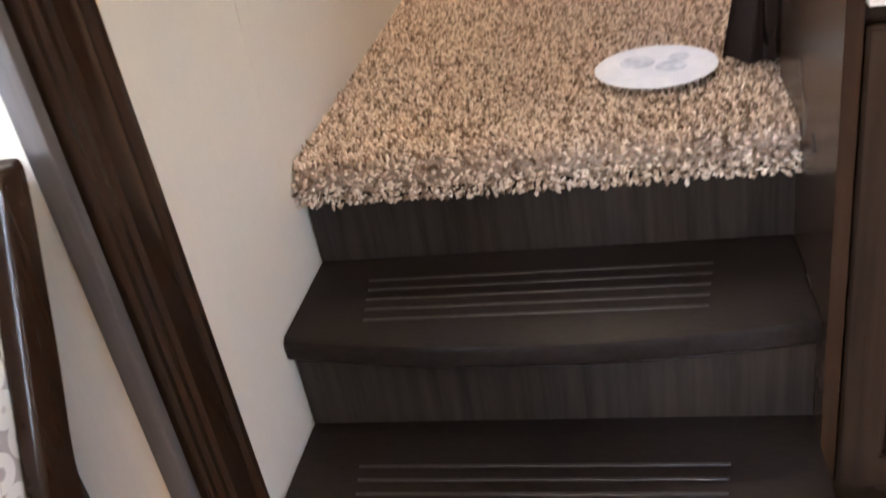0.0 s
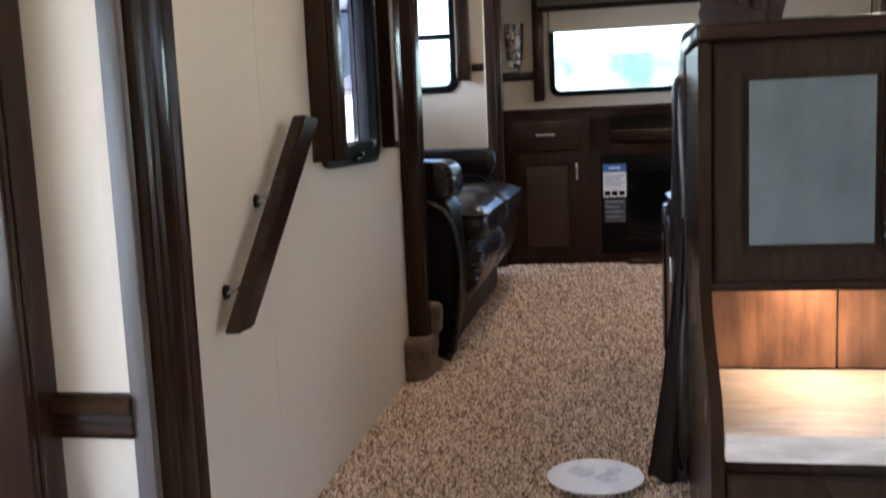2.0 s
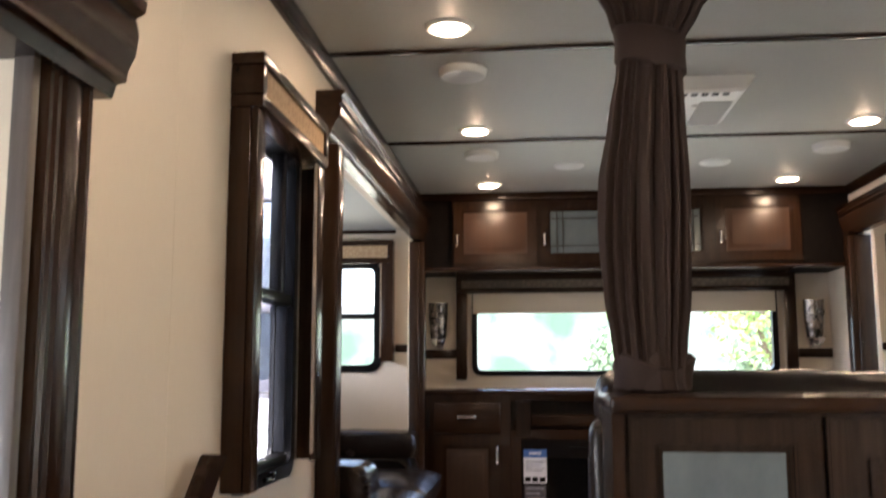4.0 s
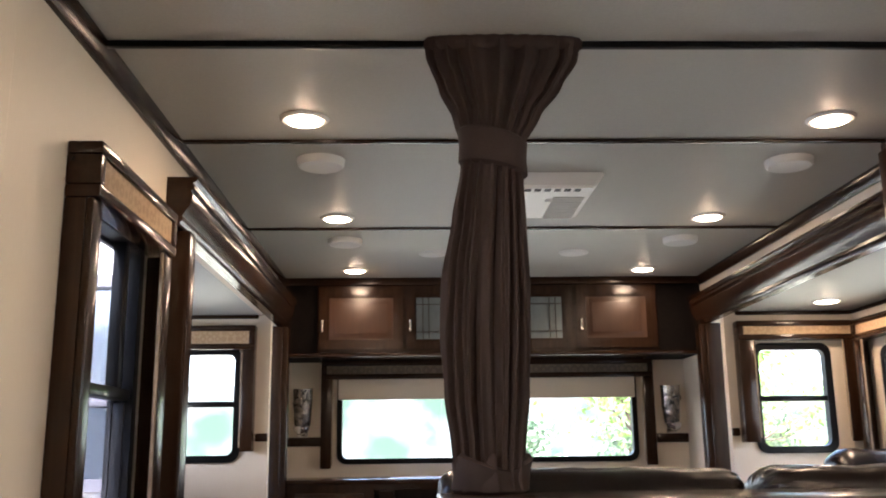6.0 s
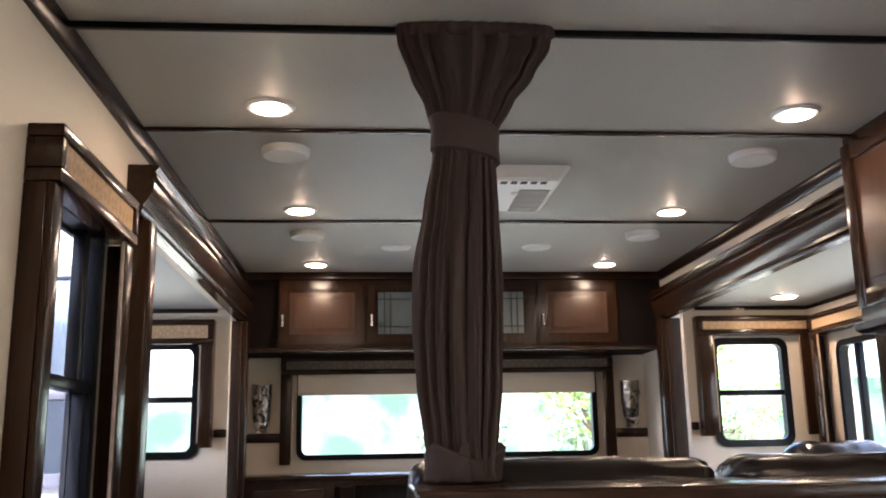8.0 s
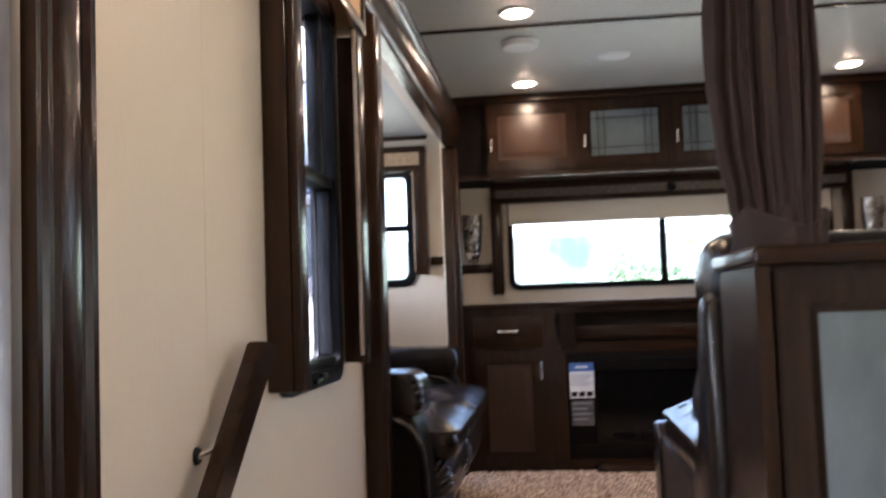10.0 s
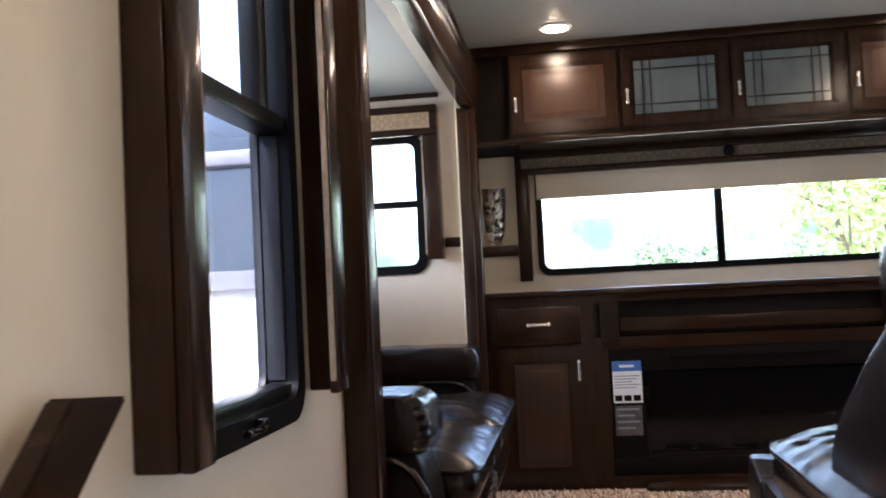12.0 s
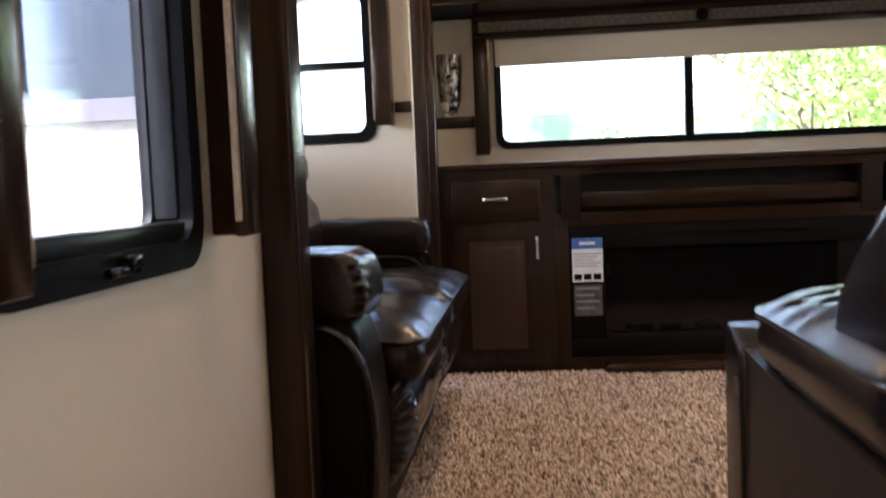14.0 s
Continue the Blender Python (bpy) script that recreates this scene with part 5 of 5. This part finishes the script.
# ---- leather seats ----
def sofa():
    s = thing("sofa", (-0.9, 3.55, DECK), "glossy dark brown leather sofa in the slide-out", "sofa")
    def arm(y0, y1, push=0.0):
        body = [(-1.30, DECK + 0.012), (-1.30, 1.13), (-0.60, 1.15), (-0.46, 1.14), (-0.402, 1.09), (-0.382, 1.02), (-0.372, 0.90), (-0.380, 0.76), (-0.402, 0.66), (-0.412, 0.61), (-0.422, DECK + 0.018), (-0.46, DECK + 0.012), (-0.70, DECK + 0.012)]
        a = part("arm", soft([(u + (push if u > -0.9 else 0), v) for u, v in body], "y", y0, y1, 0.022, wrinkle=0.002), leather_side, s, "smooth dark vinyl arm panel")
        pad = [(-1.28, 1.125), (-1.28, 1.215), (-0.90, 1.228), (-0.48, 1.228), (-0.402, 1.220), (-0.378, 1.180), (-0.380, 1.125), (-0.43, 1.105), (-0.80, 1.112)]
        part("arm_pad", soft([(u + (push if u > -0.9 else 0), v) for u, v in pad], "y", y0 - 0.012, y1 + 0.010, 0.030, wrinkle=0.005, seed=3, middle=18, gather=0.0026, reach=0.05, folds=21), leather, a, "gathered leather arm pad")
        edge = [(-0.60, y0 + 0.002, 1.10), (-0.46, y0 + 0.001, 1.095), (-0.404, y0 + 0.001, 1.05), (-0.382, y0 + 0.001, 0.98), (-0.375, y0 + 0.001, 0.86), (-0.386, y0 + 0.001, 0.72), (-0.410, y0 + 0.001, 0.60)]
        part("piping", tube([(u + push, v, w) for u, v, w in edge], 0.010), leather, a, "rounded leather welt")
        return a
    arm(2.70, 2.885)
    arm(4.20, 4.40, -0.055)
    part("base", boxes((-1.28, -0.440, 2.89, 4.195, DECK, 0.80), bevel=0.006), seat_base, s, "plain dark base board")
    part("base_end", boxes((-0.4395, -0.4180, 2.72, 2.888, DECK, 0.74), bevel=0.004), seat_base, s, "plain dark base board")
    for y0, y1 in ((2.89, 3.525), (3.53, 4.195)):
        part("front_roll", soft([(-0.62, 0.72), (-0.62, 0.955), (-0.42, 0.960), (-0.345, 0.925), (-0.330, 0.86), (-0.355, 0.78), (-0.405, 0.72), (-0.50, 0.70)], "y", y0, y1, 0.040, wrinkle=0.006, middle=26, seed=y0, gather=0.009, reach=0.06, folds=23), leather, s, "puffed leather front roll, gathered at its ends")
        b, line = cushion(-0.86, -0.302, y0 + 0.004, y1 - 0.004, 0.955, 1.032, 0.052, (y0 + 0.22, y0 + 0.43), 0.05, y0)
        c = part("seat_cushion", b, leather, s, "padded leather seat cushion with sewn seams")
        part("piping", tube(line, 0.0055), leather, c, "raised leather welt")
        part("back_cushion", soft([(-1.18, 1.00), (-1.20, 1.30), (-1.10, 1.36), (-0.92, 1.365), (-0.825, 1.32), (-0.79, 1.22), (-0.795, 1.10), (-0.85, 1.03)], "y", y0, y1, 0.05, wrinkle=0.007, middle=16, seed=y0 + 2, gather=0.005, reach=0.05), leather, s, "padded leather back cushion")
        part("headrest", soft([(-1.20, 1.34), (-1.22, 1.50), (-1.12, 1.56), (-0.96, 1.555), (-0.865, 1.50), (-0.825, 1.42), (-0.85, 1.35), (-1.0, 1.33)], "y", y0, y1, 0.05, wrinkle=0.007, middle=16, seed=y0 + 4, gather=0.005, reach=0.05), leather, s, "puffed leather headrest")


sofa()


def theatre_seat(x0, x1, nm):
    s = thing(nm, ((x0 + x1) / 2, 2.3, DECK), "dark leather loveseat recliner backed against the hutch", "recliner", "loveseat recliners")
    part("side_base", extrude([(1.98, DECK), (1.98, 1.005), (2.5, 1.01), (2.72, 1.022), (2.865, 1.038), (2.865, DECK)], "x", x0 + 0.048, x1 - 0.012), seat_base, s, "dark brown board base")
    part("rear_shell", soft([(1.702, 0.60), (1.700, 1.0), (1.702, 1.36), (1.722, 1.412), (1.765, 1.405), (1.800, 1.32), (1.845, 1.19), (1.93, 1.06), (1.96, 0.60)], "x", x0 + 0.008, x1 - 0.02, 0.024, wrinkle=0.004, middle=14, seed=x0), leather, s, "leather rear shell")
    part("back_cushion", soft([(1.95, 1.02), (1.89, 1.22), (1.85, 1.36), (1.93, 1.425), (2.03, 1.405), (2.16, 1.345), (2.29, 1.255), (2.395, 1.15), (2.385, 1.07), (2.20, 1.01)], "x", x0 + 0.075, x1 - 0.01, 0.045, wrinkle=0.006, middle=18, seed=x0 + 1), leather, s, "padded leather backrest")
    part("headrest", soft([(1.725, 1.40), (1.715, 1.465), (1.755, 1.508), (1.83, 1.515), (1.905, 1.495), (1.965, 1.445), (1.955, 1.395), (1.85, 1.375)], "x", x0 + 0.030, x1, 0.045, wrinkle=0.008, middle=20, seed=x0 + 2, gather=0.004, reach=0.05), leather, s, "puffed leather headrest")
    b, line = cushion(x0 + 0.046, x1 - 0.004, 2.02, 2.790, 1.015, 1.105, 0.062, (2.42, 2.50, 2.58, 2.66), 0.13, x0)
    c = part("seat_cushion", b, leather, s, "padded leather seat cushion with sewn seams")
    part("piping", tube(line, 0.006), leather, c, "raised leather welt")
    part("footrest", soft([(2.80, 0.62), (2.77, 0.98), (2.80, 1.035), (2.865, 1.054), (2.905, 1.03), (2.908, 0.80), (2.89, 0.60)], "x", x0 + 0.040, x1 - 0.005, 0.012, wrinkle=0.004, middle=16, seed=x0 + 6), leather, s, "padded leather footrest")
    part("side_tag", boxes((x0 + 0.0045, x0 + 0.0075, 1.835, 1.855, 0.98, 1.03)), paper_white, s, "small white tag")


theatre_seat(0.232, 0.885, "loveseat_recliner")
theatre_seat(0.90, 1.50, "loveseat_recliner")
ch = thing("armchair", (2.18, 3.9, DECK), "dark leather armchair in the slide-out", "armchair")
part("back", soft([(3.66, 0.9), (3.62, 1.38), (3.68, 1.51), (3.84, 1.535), (3.95, 1.42), (4.0, 1.0)], "x", 1.97, 2.40, 0.07, wrinkle=0.010, middle=16), leather, ch)
part("seat", soft([(3.88, 0.75), (3.88, 1.03), (4.1, 1.06), (4.40, 1.0), (4.40, 0.75)], "x", 1.97, 2.40, 0.05, wrinkle=0.008), leather, ch)
part("base", boxes((1.97, 2.40, 3.70, 4.38, DECK, 0.88), bevel=0.02), seat_base, ch)

# carpet-wrapped foot of the post
cf = thing("carpet_boot", (-0.49, 2.55, DECK), "carpet wrapped round the foot of the post", "carpet trim")
part("boot", soft([(-0.53, 2.475), (-0.455, 2.48), (-0.435, 2.55), (-0.44, 2.65), (-0.53, 2.66)], "z", DECK - 0.005, 0.70, 0.02, wrinkle=0.022, middle=16), grain("boot_carpet", (0.06, 0.04, 0.028), (0.28, 0.20, 0.145), (190, 190, 190), 0.95, bump=0.9, detail=2, dist=0.006), cf)
part("knot", soft([(-0.46, 2.58), (-0.425, 2.585), (-0.42, 2.63), (-0.46, 2.64)], "z", 0.69, 0.79, 0.02, wrinkle=0.010), bpy.data.materials["boot_carpet"], cf)

# tall cabinet at the right-hand wall
tc = thing("tall_cabinet", (1.67, 2.2, DECK), "tall dark wooden cabinet with a panelled upper door", "cabinet")
part("upper_body", boxes((1.672, RW - 0.002, 1.70, 2.545, 1.885, CEIL - 0.001), bevel=0.003), wood_v, tc)
d = bmesh.new()
for b_ in ((1.652, 1.671, 1.95, 2.005, 1.93, 2.44), (1.652, 1.671, 2.475, 2.53, 1.93, 2.44), (1.652, 1.671, 2.0055, 2.4745, 1.93, 1.985), (1.652, 1.671, 2.0055, 2.4745, 2.385, 2.44)):
    put_box(d, *b_, bevel=0.004)
dd = part("door", d, wood_v, tc)
part("raised_panel", boxes((1.661, 1.671, 2.0055, 2.4745, 1.9855, 2.3845), (1.655, 1.6609, 2.03, 2.45, 2.01, 2.36), bevel=0.003), panel_wood, dd)
handle(dd, (1.652, 1.975, 2.02), 0.06, "z", (-1, 0, 0))
part("light_rail", extrude([(1.645, 1.885), (1.65, 1.865), (1.672, 1.855), (RW - 0.003, 1.855), (RW - 0.003, 1.8845), (1.645, 1.8845)], "y", 1.70, 2.55), wood_y, tc)
part("lower_body", boxes((1.70, RW - 0.003, 1.70, 2.52, DECK, 1.8545), bevel=0.003), hutch_wood, tc)
part("dark_door", boxes((1.688, 1.6995, 1.74, 2.42, 1.30, 1.82), bevel=0.004), black_gloss, tc, "black glossy appliance front")

# ---- dining chair in the lower room ----
dch = thing("dining_chair", (-0.69, 0.55, 0.0), "dark wooden dining chair with cream medallion upholstery", "chair")
part("backrest", soft([(0.625, 0.50), (0.665, 0.60), (0.715, 0.72), (0.77, 0.845), (0.788, 0.872), (0.832, 0.868), (0.828, 0.845), (0.780, 0.72), (0.732, 0.60), (0.70, 0.50)], "x", -0.88, -0.5035, 0.014, wrinkle=0.002), chair_cloth, dch, "cream cloth backrest with brown medallions")
for x in (-0.905, -0.503):
    part("back_post", soft([(0.70, 0.0), (0.66, 0.45), (0.70, 0.60), (0.75, 0.72), (0.803, 0.845), (0.815, 0.874), (0.838, 0.876), (0.846, 0.862), (0.794, 0.72), (0.745, 0.60), (0.708, 0.45), (0.74, 0.0)], "x", x, x + 0.024, 0.006, wrinkle=0.0), wood_v, dch)
part("piping", tube([(-0.506, 0.628, 0.50), (-0.506, 0.668, 0.60), (-0.506, 0.718, 0.72), (-0.506, 0.772, 0.845), (-0.510, 0.788, 0.868)], 0.005), chair_cloth, dch, "pale cloth welt")
part("seat", boxes((-0.90, -0.485, 0.24, 0.70, 0.42, 0.50), bevel=0.03, seg=4), chair_cloth, dch)
for x in (-0.89, -0.53):
    part("leg", boxes((x, x + 0.035, 0.26, 0.295, 0.0, 0.425), bevel=0.004), wood_v, dch)

# ---- outside ----
asphalt = grain("grassy_gravel", (0.27, 0.27, 0.20), (0.36, 0.37, 0.28), (3, 3, 3), 0.9, bump=0.4)
setting("ground", boxes((-900, 900, -900, 900, -1.3, -1.05)), asphalt, "sunlit pale grassy gravel outside", "ground")
# self-lit backdrop: its emission whitens the horizon, with haze mixed into the colours
haze = bpy.data.materials.new("glowing_distance")
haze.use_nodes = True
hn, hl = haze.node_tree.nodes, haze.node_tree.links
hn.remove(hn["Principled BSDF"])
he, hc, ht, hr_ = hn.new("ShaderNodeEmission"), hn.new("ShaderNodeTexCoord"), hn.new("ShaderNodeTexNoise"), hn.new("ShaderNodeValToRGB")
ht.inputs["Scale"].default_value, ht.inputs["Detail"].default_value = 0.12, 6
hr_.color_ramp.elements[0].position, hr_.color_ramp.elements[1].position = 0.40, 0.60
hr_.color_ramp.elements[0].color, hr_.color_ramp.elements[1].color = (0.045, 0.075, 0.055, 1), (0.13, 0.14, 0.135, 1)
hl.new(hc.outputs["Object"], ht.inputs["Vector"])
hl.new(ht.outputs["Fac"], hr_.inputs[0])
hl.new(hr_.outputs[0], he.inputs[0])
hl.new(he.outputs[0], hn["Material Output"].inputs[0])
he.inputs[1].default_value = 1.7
setting("backdrop", boxes((-260, 260, 150, 151, -1.05, 12)), haze, "glowing backdrop sheet coloured as pale distant trees", "backdrop")
nt = thing("parked_trailer", (-5.5, 3.0, -1.05), "white box trailer parked beside the camper", "trailer")
white_side = grain("white_trailer_skin", (0.72, 0.72, 0.72), (0.80, 0.80, 0.80), (2, 2, 2), 0.35, bump=0.02)
part("body", boxes((-6.6, -4.2, -3.0, 13.0, -0.45, 1.42), bevel=0.06, seg=3), white_side, nt)
part("roof_rail", boxes((-6.62, -4.18, -3.02, 13.02, 1.425, 1.52), bevel=0.02), mat("grey_rail", (0.30, 0.29, 0.32), 0.4), nt, "grey roof edge")
for y in (4.2, 5.2):
    wh = part("wheel", lathe([(0.1, -0.12), (0.34, -0.12), (0.36, -0.08), (0.36, 0.08), (0.34, 0.12), (0.1, 0.12)], (0, 0, 0)), rubber, nt, m=Matrix.Translation((-4.35, y, -0.69)) @ pose(0, 0, 0, 0, 90, 0))
    part("rim", lathe([(0.0005, -0.1), (0.2, -0.12), (0.21, 0.1), (0.0005, 0.1)], (0, 0, 0)), chrome, wh, m=Matrix.Translation((-4.35, y, -0.69)) @ pose(0, 0, 0, 0, 90, 0))

leaf_mat = grain("tree_leaves", (0.10, 0.20, 0.04), (0.22, 0.36, 0.08), (3, 3, 3), 0.6, bump=0.0)
# leaf green paled and blued to carry the haze of distance
hazed_leaf = grain("hazed_leaves", (0.13, 0.20, 0.13), (0.24, 0.34, 0.22), (3, 3, 3), 0.7, bump=0.0)
bark = grain("tree_bark", (0.07, 0.05, 0.04), (0.16, 0.12, 0.09), (30, 30, 4), 0.9, bump=0.6)


def tree(x, y, height, spread, leaves, leaf, seed, label):
    rng = random.Random(seed)
    t = thing("tree", (x, y, -1.05), label, "tree")
    bm = bmesh.new()
    tips = []
    def limb(p, d, length, r, depth):
        q = p + d * length
        b = cyl(p, q, r, r * 0.6, 8)
        me = bpy.data.meshes.new("t")
        b.to_mesh(me)
        b.free()
        bm.from_mesh(me)
        bpy.data.meshes.remove(me)
        if depth == 0:
            tips.append(q)
            return
        if depth < 3:
            tips.append(q)
        for _ in range(4 if depth > 1 else 3):
            e = (d + Vector((rng.gauss(0, 0.55), rng.gauss(0, 0.55), rng.gauss(0.1, 0.35))) * spread).normalized()
            limb(p + d * length * rng.uniform(0.55, 1.0), e, length * rng.uniform(0.5, 0.75), r * 0.55, depth - 1)
    limb(Vector((x, y, -1.05)), Vector((0.02, 0, 1)).normalized(), height * 0.42, 0.028 * height * 0.5, 3)
    part("trunk", bm, bark, t)
    V, F = [], []
    for i in range(leaves):
        c = rng.choice(tips) + Vector((rng.gauss(0, 1), rng.gauss(0, 1), rng.gauss(0, 1))) * height * 0.055
        a = Vector((rng.gauss(0, 1), rng.gauss(0, 1), rng.gauss(0, 1))).normalized()
        b = a.cross(Vector((rng.gauss(0, 1), rng.gauss(0, 1), rng.gauss(0, 1)))).normalized()
        s = leaf * rng.uniform(0.6, 1.3)
        k = len(V)
        V += [c - a * s, c + b * s * 0.45 - a * s * 0.1, c + a * s, c - b * s * 0.45 - a * s * 0.1]
        F += [(k, k + 1, k + 2, k + 3)]
    me = bpy.data.meshes.new("crown")
    me.from_pydata([tuple(v) for v in V], [], F)
    me.materials.append(hazed_leaf if y > 30 else leaf_mat)
    c = new("crown", me)
    c.parent = t
    c.matrix_parent_inverse = t.matrix_basis.inverted()
    return t


tree(3.6, 13.0, 5.2, 1.0, 6000, 0.055, 5, "young leafy green tree outside the front window")
tree(6.0, 20.0, 7.0, 1.0, 5000, 0.10, 8, "leafy green tree outside the front window")
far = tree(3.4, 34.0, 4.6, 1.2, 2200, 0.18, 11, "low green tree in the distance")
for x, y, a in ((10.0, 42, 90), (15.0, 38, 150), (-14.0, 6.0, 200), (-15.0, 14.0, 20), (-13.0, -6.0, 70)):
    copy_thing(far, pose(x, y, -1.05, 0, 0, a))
